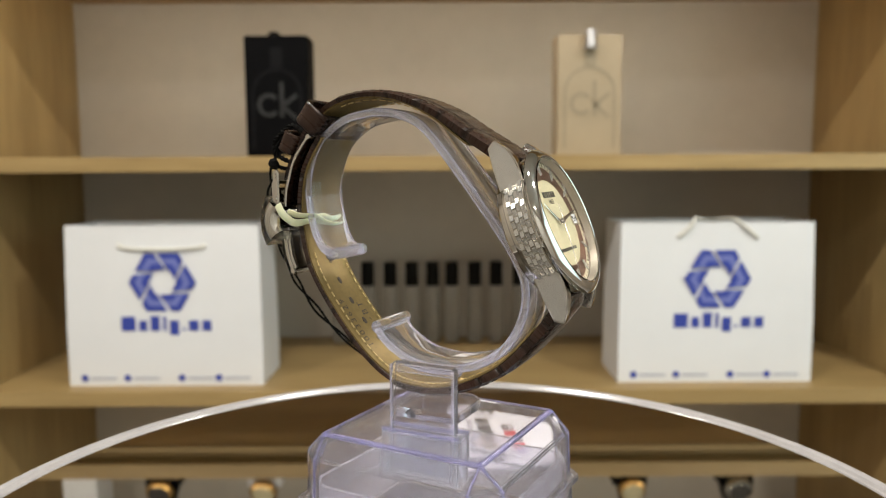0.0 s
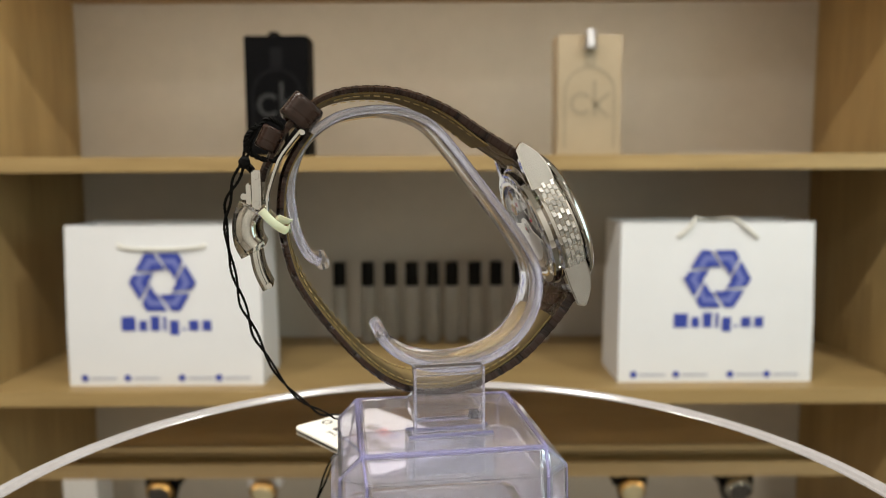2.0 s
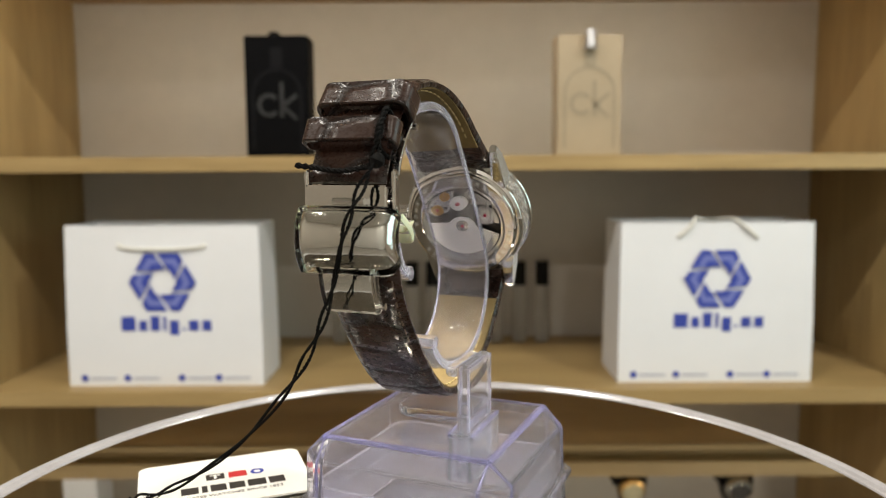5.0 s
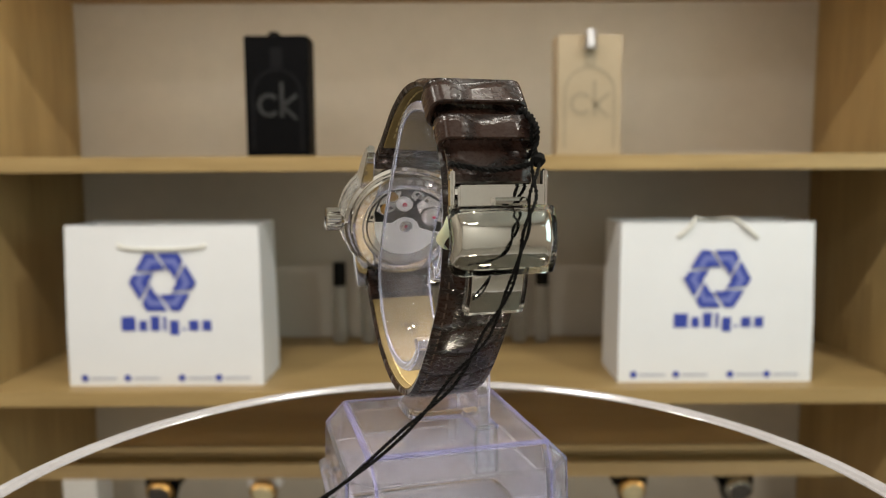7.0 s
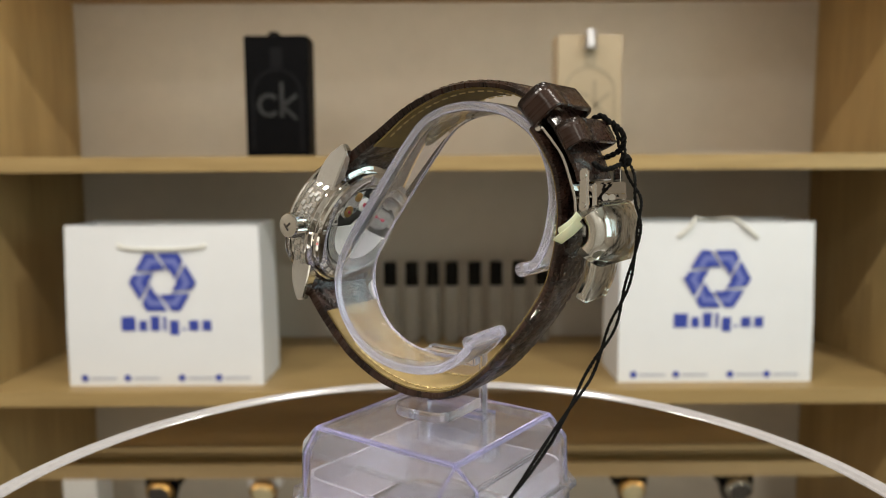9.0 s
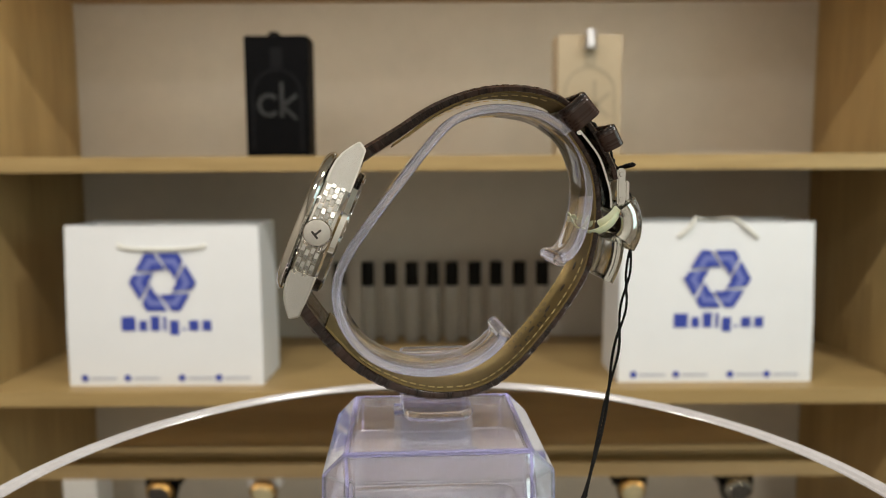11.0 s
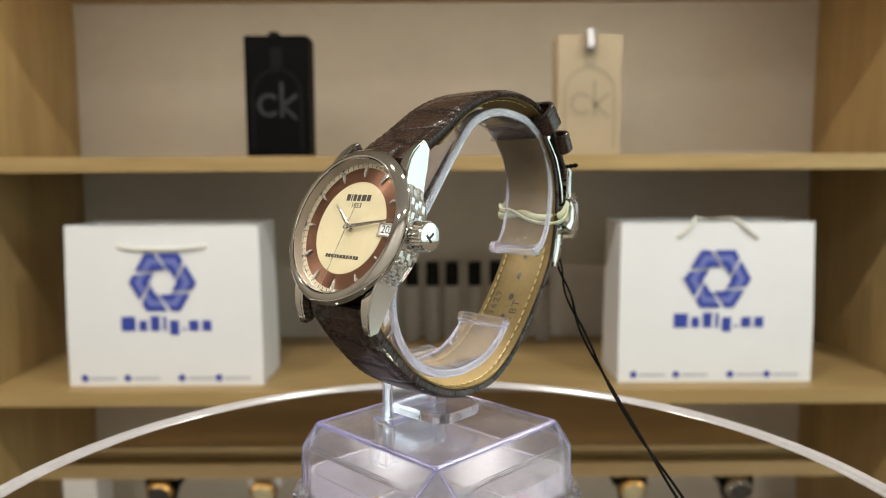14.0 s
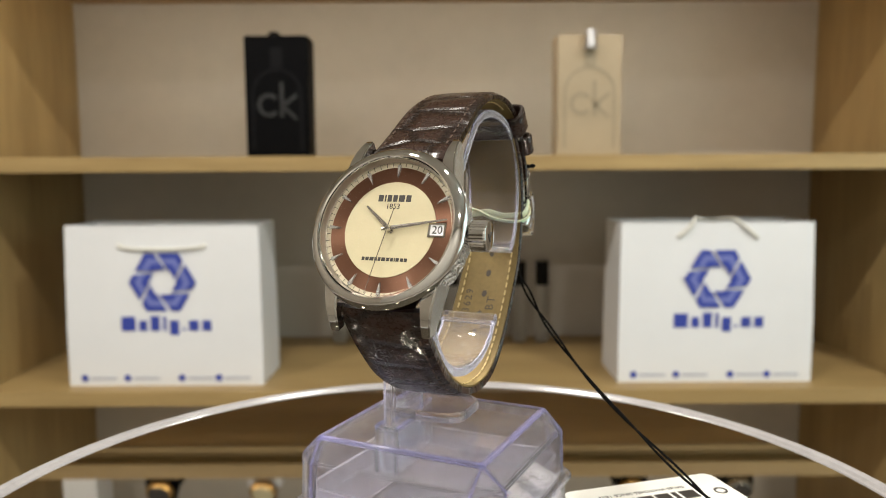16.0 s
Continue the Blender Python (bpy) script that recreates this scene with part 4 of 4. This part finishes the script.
# strap
UP = [(20.8, 90.4), (18.8, 92.2), (13.3, 95.5), (9.5, 97.8), (3.2, 101.8), (-3.1, 104.6), (-9.4, 106.3), (-15.6, 106.8), (-21.9, 106.2), (-27.0, 104.5), (-30.8, 101.9), (-34.7, 98.0), (-38.0, 92.7), (-40.2, 88.5), (-41.0, 85.8)]
LOW = [(33.4, 60.5), (33.0, 57.6), (31.2, 54.7), (27.4, 49.9), (21.6, 43.9), (16.4, 40.2), (9.9, 37.1), (3.3, 35.5), (-1.9, 35.3), (-7.2, 35.9), (-12.4, 38.0), (-17.6, 41.8), (-22.8, 47.2), (-27.9, 53.5), (-31.7, 59.0), (-34.2, 63.6), (-35.6, 68.1), (-36.5, 72.6), (-37.1, 77.8), (-36.8, 82.9), (-35.7, 88.0), (-33.3, 92.7), (-30.3, 97.0)]
LOW = LOW[::-1]


def strap_section(lug_at_end):
    def sec(s):
        k = s if lug_at_end else 1 - s
        half = (8.0 + 0.95 * min(1, max(0, (k - 0.25) / 0.75))) * MM
        thick = (1.75 + 1.35 * max(0, (k - 0.45) / 0.55) ** 1.3) * MM
        r = 0.3 * MM
        c = Y0 * MM
        dome = 0.5 * MM
        pts = []
        for i in range(13):
            y = -half + 2 * half * i / 12
            e = abs(y) / half
            pts.append((c + y, -dome * e ** 4 - (0.35 * MM if i in (0, 12) else 0) + (0.1 * MM if 0.7 < e < 0.8 else 0)))
        pts += [(c + half - 0.1 * MM, -thick + r), (c + half - r, -thick + 0.0), (c - half + r, -thick + 0.0), (c - half + 0.1 * MM, -thick + r)]
        return pts
    return sec


def lining_section(lug_at_end):
    base = strap_section(lug_at_end)

    def sec(s):
        q = base(s)
        lo, y0, y1 = q[-2][1], q[-2][0], q[-3][0]
        return [(y0 + 0.25 * MM, lo + 0.05 * MM), (y1 - 0.25 * MM, lo + 0.05 * MM), (y1 - 0.3 * MM, lo - 0.35 * MM), (y0 + 0.3 * MM, lo - 0.35 * MM)]
    return sec


def along(ln, s):
    """Place, run and outward side at the share s of a line."""
    run = [0.0]
    for a, b in zip(ln, ln[1:]):
        run.append(run[-1] + (b - a).length)
    d = s * run[-1]
    for i in range(len(ln) - 1):
        if run[i + 1] >= d:
            k = (d - run[i]) / (run[i + 1] - run[i])
            tan = (ln[i + 1] - ln[i]).normalized()
            return ln[i].lerp(ln[i + 1], k), tan, Vector((tan.z, 0, -tan.x)), run[-1]
    tan = (ln[-1] - ln[-2]).normalized()
    return ln[-1], tan, Vector((tan.z, 0, -tan.x)), run[-1]


def stitched(ln, sec, s0, s1, outside):
    bm = bmesh.new()
    total = along(ln, 0)[3]
    count = int(total * (s1 - s0) / (2.35 * MM))
    for side in (-1, 1):
        for i in range(count):
            s = s0 + (s1 - s0) * (i + 0.5) / count
            p, tan, out_, _ = along(ln, s)
            q = sec(s)
            ys = [v[0] for v in q]
            y = (min(ys) + 1.55 * MM) if side < 0 else (max(ys) - 1.55 * MM)
            h = -0.27 * MM if outside else min(v[1] for v in q) - 0.38 * MM
            m = Matrix.Identity(4)
            for k in range(3):
                m[k][0], m[k][1], m[k][2] = tan[k], (0, 1, 0)[k], out_[k]
            m.translation = p + Vector((0, y, 0)) + out_ * h
            box(bm, -0.7 * MM, -0.17 * MM, -0.12 * MM, 0.7 * MM, 0.17 * MM, 0.12 * MM, m)
    return bm


for name, pts, end, s0, s1, label in (("upper_strap", UP, False, 0.06, 0.66, "upper strap of glossy brown croc leather"), ("lower_strap", LOW, True, 0.25, 0.95, "lower strap of glossy brown croc leather")):
    ln = line(pts, 8)
    sec = strap_section(end)
    st = part(name, strip(bmesh.new(), ln, sec), LEATHER, watch, label, 40)
    part("lining", strip(bmesh.new(), ln[int(len(ln) * (0.16 if not end else 0.0)):int(len(ln) * (0.72 if not end else 0.88))], lining_section(end)), LINING, st, "tan leather lining", 40)
    tagged(part("stitching", stitched(ln, sec, s0, s1, True), THREAD, st, "brown stitching", 0), kind="stuff")
    tagged(part("lining_stitching", stitched(ln, lining_section(end), s0 + 0.12 * (not end), s1 - 0.12 * end, False), THREAD_PALE, st, "pale stitching", 0), kind="stuff")
    if end:
        lower, low_line, low_sec = st, ln, sec
    else:
        upper, up_line, up_sec = st, ln, sec


def glyphs(text, size, ln, sec, s0, y, gap, parent, flip):
    """Stamped letters that follow the lining along the strap."""
    total = along(ln, 0)[3]
    bm = bmesh.new()
    s = s0
    for ch in text:
        c = bpy.data.curves.new("glyph", "FONT")
        c.body, c.size, c.align_x, c.align_y, c.resolution_u = ch, size, "CENTER", "CENTER", 2
        tmp = new("glyph", c)
        me = bpy.data.meshes.new_from_object(tmp.evaluated_get(bpy.context.evaluated_depsgraph_get()))
        bpy.data.objects.remove(tmp)
        p, tan, out_, _ = along(ln, s)
        h = min(v[1] for v in sec(s)) - 0.42 * MM
        xa = tan * flip
        za = -out_
        ya = za.cross(xa)
        m = Matrix.Identity(4)
        for k in range(3):
            m[k][0], m[k][1], m[k][2] = xa[k], ya[k], za[k]
        m.translation = p + Vector((0, y * MM, 0)) + out_ * h
        me.transform(m)
        bm.from_mesh(me)
        bpy.data.meshes.remove(me)
        s += flip * gap / total
    return part("stamp", bm, STAMP, parent, "stamped code", 0)


glyphs("T610033629", 2.9 * MM, low_line, low_sec, 0.51, -1.9, 1.95 * MM, lower, -1)
glyphs("STP-BT", 3.2 * MM, low_line, low_sec, 0.48, 4.6, 2.3 * MM, lower, -1)


def stamp_across(text, size, s):
    """A short stamped line across the lining, its top towards the lugs."""
    p, tan, out_, _ = along(low_line, s)
    m = Matrix.Identity(4)
    for k in range(3):
        m[k][0], m[k][1], m[k][2] = (0, -1, 0)[k], tan[k], -out_[k]
    m.translation = p + Vector((0, Y0 * MM, 0)) + out_ * (min(v[1] for v in low_sec(s)) - 0.6 * MM)
    return lettering("stamp", text, size, STAMP, lower, m, 0.00002)


stamp_across("18-16", 2.3 * MM, 0.84)
stamp_across("105", 2.3 * MM, 0.82)
# Strap holes are uncut: dark plugs stand in for the shade inside them.
for k, s in enumerate((0.275, 0.325, 0.375, 0.425, 0.475, 0.525)):
    p, tan, out_, _ = along(low_line, s)
    m = Matrix.Identity(4)
    for i in range(3):
        m[i][0], m[i][1], m[i][2] = tan[i], (0, 1, 0)[i], out_[i]
    m.translation = p + Vector((0, (Y0 + 0.2) * MM, 0))
    bm = lathe(bmesh.new(), mmprof([(0, -2.2), (0.75, -2.18), (0.75, 0.02), (0, 0.04)]), 14, m @ Matrix.Diagonal((1.35, 0.9, 1, 1)))
    part("hole_plug", bm, STAMP, lower)


def keeper(cx_, cz, ax, az, wide, deep, name, label):
    """A leather loop round the strap: ax, az is the strap's run, deep its depth across."""
    tan = Vector((ax, 0, az)).normalized()
    nor = Vector((tan.z, 0, -tan.x))
    bm = bmesh.new()
    hy, rad = 9.8, min(2.6, deep / 2 - 0.3)

    def loop(grow, off):
        q = []
        for sy, sd, a in ((1, 1, 0), (-1, 1, 90), (-1, -1, 180), (1, -1, 270)):
            for k in range(7):
                g = radians(a + 15 * k)
                r = rad + grow
                q.append((Y0 + sy * (hy - rad) + r * math.cos(g), sd * (deep / 2 - rad) + r * math.sin(g)))
        return [bm.verts.new(Vector((cx_ * MM, 0, cz * MM)) + tan * off * MM + Vector((0, y * MM, 0)) + nor * d * MM) for y, d in q]

    w = wide / 2
    rings = [loop(0, -w + 0.25), loop(0, w - 0.25), loop(-0.25, w), loop(-0.9, w), loop(-1.1, w - 0.2), loop(-1.1, -w + 0.2), loop(-0.9, -w), loop(-0.25, -w)]
    k = len(rings[0])
    for a, b in zip(rings, rings[1:] + rings[:1]):
        for i in range(k):
            bm.faces.new((a[i], a[(i + 1) % k], b[(i + 1) % k], b[i]))
    uv = bm.loops.layers.uv.new("UVMap")
    for f in bm.faces:
        for lp in f.loops:
            lp[uv].uv = ((lp.vert.co - Vector((cx_ * MM, 0, cz * MM))).dot(tan) * 1000, lp.vert.co.y * 1000)
    return part(name, bm, LEATHER, upper, label, 40)


keeper(-31.0, 100.5, -0.64, -0.77, 6.0, 7.6, "keeper", "wide leather keeper loop")
keeper(-38.0, 94.7, -0.46, -0.89, 5.1, 4.9, "keeper", "leather keeper loop")

# folding clasp
cl = line([(-41.8, 71.6), (-42.9, 73.2), (-43.3, 75.2), (-43.0, 77.4), (-41.9, 79.2)], 4)
clasp = part("clasp", strip(bmesh.new(), cl, lambda s: rounded(-8.4 * MM, 9.9 * MM, -2.2 * MM, 2.2 * MM, 1.9 * MM)), STEEL, watch, "polished steel folding clasp", 50)
cl = line([(-42.0, 70.3), (-43.1, 72.6), (-43.4, 75.2), (-43.1, 77.8), (-42.0, 80.2)], 4)
part("wrap", strip(bmesh.new(), cl, lambda s: rounded(-9.2 * MM, 10.7 * MM, -2.9 * MM, 2.9 * MM, 1.7 * MM)), FILM, clasp, "crinkled clear protective film", 50)
for y in (-8.6, 9.4):
    bm = box(bmesh.new(), -41.9 * MM, y * MM, 79.6 * MM, -40.0 * MM, (y + 0.9) * MM, 88.0 * MM, None, 0.35 * MM)
    link = part("link", bm, STEEL, clasp)
    for z in (86.6, 80.9):
        part("pin", lathe(bmesh.new(), mmprof([(0, 0.25), (0.55, 0.2), (0.6, 0), (0, 0)]), 14, pose(-40.95 * MM, (y + (0 if y < 0 else 0.9)) * MM, z * MM, 90 if y < 0 else -90)), STEEL, link)
bm = box(bmesh.new(), -43.2 * MM, -7.4 * MM, 80.4 * MM, -42.2 * MM, 9.2 * MM, 85.2 * MM, None, 0.3 * MM)
plate = part("buckle_plate", bm, STEEL, clasp, "flat steel buckle plate")
part("buckle_bar", tube(bmesh.new(), [Vector((-43.9 * MM, -3.5 * MM, 82.2 * MM)), Vector((-43.9 * MM, 2.8 * MM, 82.2 * MM))], 0.75 * MM, 10), STEEL, plate)
bl = line([(-41.4, 71.8), (-41.3, 69.0), (-40.6, 65.5), (-39.0, 61.8)], 5)
part("blade", strip(bmesh.new(), bl[::-1], lambda s: rounded(-3.6 * MM, 6.4 * MM, -1.1 * MM, 0.0, 0.3 * MM)), STEEL, clasp, "curved steel clasp blade")
for y in (-3.4, 5.0):
    part("blade_rail", strip(bmesh.new(), bl[::-1], lambda s, y=y: rounded(y * MM, (y + 1.2) * MM, -0.2 * MM, 0.5 * MM, 0.25 * MM)), STEEL, clasp)
part("wrap", strip(bmesh.new(), bl[::-1], lambda s: rounded(-4.4 * MM, 7.2 * MM, -1.6 * MM, 0.9 * MM, 0.4 * MM)), FILM, clasp, "clear film over the blade")
part("blade_pin", tube(bmesh.new(), [Vector((-39.0 * MM, -5.0 * MM, 62.4 * MM)), Vector((-39.0 * MM, 6.8 * MM, 62.4 * MM))], 0.65 * MM, 12), STEEL, clasp)
bl = line([(-39.0, 79.0), (-38.8, 81.5), (-38.3, 84.0), (-36.2, 90.0), (-33.8, 93.5), (-31.2, 96.6)], 5)
part("blade", strip(bmesh.new(), bl, lambda s: rounded(-7.4 * MM, 9.4 * MM, -0.35 * MM, 0.35 * MM, 0.2 * MM)), STEEL, clasp, "long curved inner blade")
part("blade_pin", tube(bmesh.new(), [Vector((-31.0 * MM, -8.2 * MM, 96.0 * MM)), Vector((-31.0 * MM, 10.2 * MM, 96.0 * MM))], 0.6 * MM, 12), STEEL, clasp)

# pale rubber tie round the clasp and the holder
tie = empty("rubber_tie", "pale yellow-green rubber tie twisted round clasp and holder", "rubber band")
SPUN.append(tie)
pts = spline([Vector(p) * MM for p in ((-40.0, -8.9, 79.4), (-38.2, -9.6, 77.4), (-36.6, -9.4, 76.0), (-35.0, -8.4, 75.0), (-34.6, -4.0, 75.2), (-34.5, 0.5, 76.0), (-34.6, 4.5, 75.0), (-35.0, 8.4, 75.2), (-36.6, 10.2, 75.8), (-38.6, 10.4, 77.2), (-40.2, 10.2, 79.0))], 6)
part("band", tube(bmesh.new(), pts, 0.35 * MM, 10, True, 2.7), BAND, tie)
pts = spline([Vector(p) * MM for p in ((-40.2, 10.0, 77.6), (-38.4, 10.9, 75.6), (-36.4, 10.6, 74.2), (-34.9, 8.6, 73.4), (-34.3, 5.0, 73.6), (-34.2, 1.0, 74.6), (-34.3, -3.0, 76.4), (-34.8, -7.4, 76.8), (-36.8, -9.2, 77.8))], 6)
part("band", tube(bmesh.new(), pts, 0.35 * MM, 10, True, 3.0), BAND, tie)

# black cord and its paper tag
cord = empty("tag_cord", "twisted black cord looped round the strap keeper", "cord")
SPUN.append(cord)
CORD_LINE = spline([Vector(p) * MM for p in ((-40.6, -5.5, 97.4), (-42.4, -5.6, 93.0), (-44.2, -5.0, 88.5), (-47.0, -3.2, 82.5), (-48.2, -1.2, 76.0), (-47.6, 1.0, 68.0), (-46.4, 4.5, 60.0), (-44.6, 9.5, 52.0), (-42.0, 17.0, 43.0), (-37.6, 30.5, 30.5), (-31.8, 47.0, 19.0), (-25.5, 63.0, 9.8), (-20.5, 76.0, 4.2), (-18.6, 80.2, 2.0))], 14)


def strand(phase, spread):
    out, n = [], len(CORD_LINE)
    for i, p in enumerate(CORD_LINE):
        tan = (CORD_LINE[min(i + 1, n - 1)] - CORD_LINE[max(i - 1, 0)]).normalized()
        a = tan.cross(Vector((0.3, 0.2, 0.9))).normalized()
        c = tan.cross(a)
        s = i / n
        amp = spread * (0.55 + 1.1 * abs(math.sin(s * 9.0)))
        g = phase + i * 0.2
        out.append(p + (a * math.cos(g) + c * math.sin(g)) * amp * MM)
    return out


def plied(bm, pts, r, pitch, per=5):
    """Two plies wound round each other along a line: a twisted cord."""
    fine = []
    for a, b in zip(pts, pts[1:]):
        n = max(1, int((b - a).length / (pitch / per)))
        fine += [a.lerp(b, k / n) for k in range(n)]
    fine.append(pts[-1])
    for ph in (0.0, math.pi):
        run, q = 0.0, []
        for i, p in enumerate(fine):
            if i:
                run += (p - fine[i - 1]).length
            tan = (fine[min(i + 1, len(fine) - 1)] - fine[max(i - 1, 0)]).normalized()
            u = tan.cross(Vector((0.3, 0.2, 0.9))).normalized()
            w = tan.cross(u)
            g = ph + 2 * math.pi * run / pitch
            q.append(p + (u * math.cos(g) + w * math.sin(g)) * r * 0.5)
        tube(bm, q, r * 0.62, 5)
    return bm


STRANDS = []
for ph in (0.0, math.pi):
    STRANDS.append(part("strand", plied(bmesh.new(), strand(ph, 0.4), 0.36 * MM, 1.9 * MM), BLACKCORD, cord, "", 60))
pts = spline([Vector(p) * MM for p in ((-40.2, -5.5, 97.3), (-38.0, -5.2, 99.0), (-35.2, -5.0, 97.4), (-34.2, -5.0, 94.0), (-36.2, -5.2, 90.6), (-38.8, -5.6, 90.2), (-42.4, -5.6, 92.0), (-42.8, -5.8, 95.0), (-40.4, -5.7, 97.6))], 8)
part("loop", plied(bmesh.new(), pts, 0.62 * MM, 2.4 * MM), BLACKCORD, cord, "", 60)
pts = spline([Vector(p) * MM for p in ((-43.0, -5.4, 89.0), (-42.6, -1.5, 88.2), (-42.4, 3.0, 87.8), (-42.6, 7.5, 88.4), (-43.4, 11.0, 88.9))], 6)
part("loose_end", plied(bmesh.new(), pts, 0.6 * MM, 2.4 * MM), BLACKCORD, cord, "", 60)
part("knot", lathe(bmesh.new(), mmprof([(0, -1.5), (0.9, -1.1), (1.4, 0), (0.9, 1.1), (0, 1.5)]), 12, Matrix.Translation((-43.4 * MM, -5.9 * MM, 89.6 * MM)) @ pose(0, 0, 0, 20, 15)), BLACKCORD, cord)

tag = empty("hang_tag", "white card hang tag with dark and red print", "tag")
wq, lq, r = 32.4, 46.0, 3.0
out = []
for cx_, cy_, a in ((wq / 2 - r, lq / 2 - r, 0), (-wq / 2 + r, lq / 2 - r, 90), (-wq / 2 + r, -lq / 2 + r, 180), (wq / 2 - r, -lq / 2 + r, 270)):
    out += [((cx_ + r * math.cos(radians(a + 18 * k))) * MM, (cy_ + r * math.sin(radians(a + 18 * k))) * MM) for k in range(6)]
part("card", prism(bmesh.new(), out, 0.0, 0.6 * MM), CARD, tag)
TF = Matrix.Translation((0, 0, 0.6 * MM)) @ Matrix.Rotation(radians(-90), 4, "Z")
bm = bars(bmesh.new(), [v * MM for v in (4.6, 1.5, 4.2, 4.2, 5.0, 4.4)], 0.8 * MM, 4.4 * MM, TF @ Matrix.Translation((2 * MM, -5.5 * MM, 0)))
part("print", bm, PRINT, tag, "dark bars of the maker's mark", 0)
part("emblem", box(bmesh.new(), -7.0 * MM, 0.2 * MM, 0, -2.0 * MM, 4.2 * MM, 0.05 * MM, TF @ Matrix.Translation((2 * MM, 0, 0))), PRINT, tag, "dark square emblem")
bm = bmesh.new()
box(bm, -6.0 * MM, 2.9 * MM, 0.05 * MM, -3.0 * MM, 3.6 * MM, 0.08 * MM, TF @ Matrix.Translation((2 * MM, 0, 0)))
box(bm, -4.9 * MM, 0.8 * MM, 0.05 * MM, -4.1 * MM, 2.9 * MM, 0.08 * MM, TF @ Matrix.Translation((2 * MM, 0, 0)))
part("emblem", bm, CARD, tag, "white mark on the emblem", 0)
part("emblem", box(bmesh.new(), -0.8 * MM, 0.2 * MM, 0, 4.2 * MM, 4.2 * MM, 0.05 * MM, TF @ Matrix.Translation((2 * MM, 0, 0))), REDINK, tag, "red square emblem")
part("emblem", lathe(bmesh.new(), mmprof([(1.0, 0.05), (1.9, 0.05), (1.9, 0), (1.0, 0)]), 20, TF @ Matrix.Translation((9.2 * MM, 2.2 * MM, 0)), True), INK, tag, "small blue ring emblem", 0)
lettering("small_print", "SWISS WATCHES SINCE 1853", 2.0 * MM, PRINT, tag, TF @ Matrix.Translation((2 * MM, -10.2 * MM, 0.03 * MM)), squeeze=1.0)
part("eyelet", lathe(bmesh.new(), mmprof([(1.2, 0.62), (1.9, 0.68), (1.9, 0.5), (1.2, 0.5)]), 20, TF @ Matrix.Translation((-19.0 * MM, -5.0 * MM, -0.6 * MM)), True), PRINT, tag)


def motions():
    times = [0.5 * i for i in range(25)] + [12.25, 12.38, 12.6, 13.0] + [13.5 + 0.5 * i for i in range(6)]
    for ob in SPUN:
        walk(ob, [(t, pose(0, 0, 0, 0, 0, turn(t))) for t in times])

    def tag_at(t):
        # the card drifts on the mirror as the cord drags it
        keys = (0, 2.0, 4.0, 6.3, 9.2, 11.3, 16)
        x, y, r = (float(np.interp(t, keys, v)) for v in ((-10.4, -10.4, 0.8, 7.6, -12.0, -30.9, -30.9), (67.6, 67.6, 71.2, 61.6, 57.0, 51.3, 51.3), (31.0, 31.0, 39.2, 46.7, 43.0, 39.4, 39.4)))
        return pose(0, 0, 0, 0, 0, turn(t)) @ pose(x * MM, y * MM, 0.0004, 0, 0, r)
    walk(tag, [(t, tag_at(t)) for t in times])

    def swing(t):
        # the hanging strands swing by angles fitted to the camera's view
        d = float(np.interp(t, (9.2, 11.2, 12.2, 14.5), (0, -13.0, -12.0, -5.0)))
        return pose(-0.0415, -0.0055, 0) @ pose(0, 0, 0, 0, 0, d) @ pose(0.0415, 0.0055, 0)
    for st_ in STRANDS:
        walk(st_, [(t, swing(t)) for t in times])


motions()
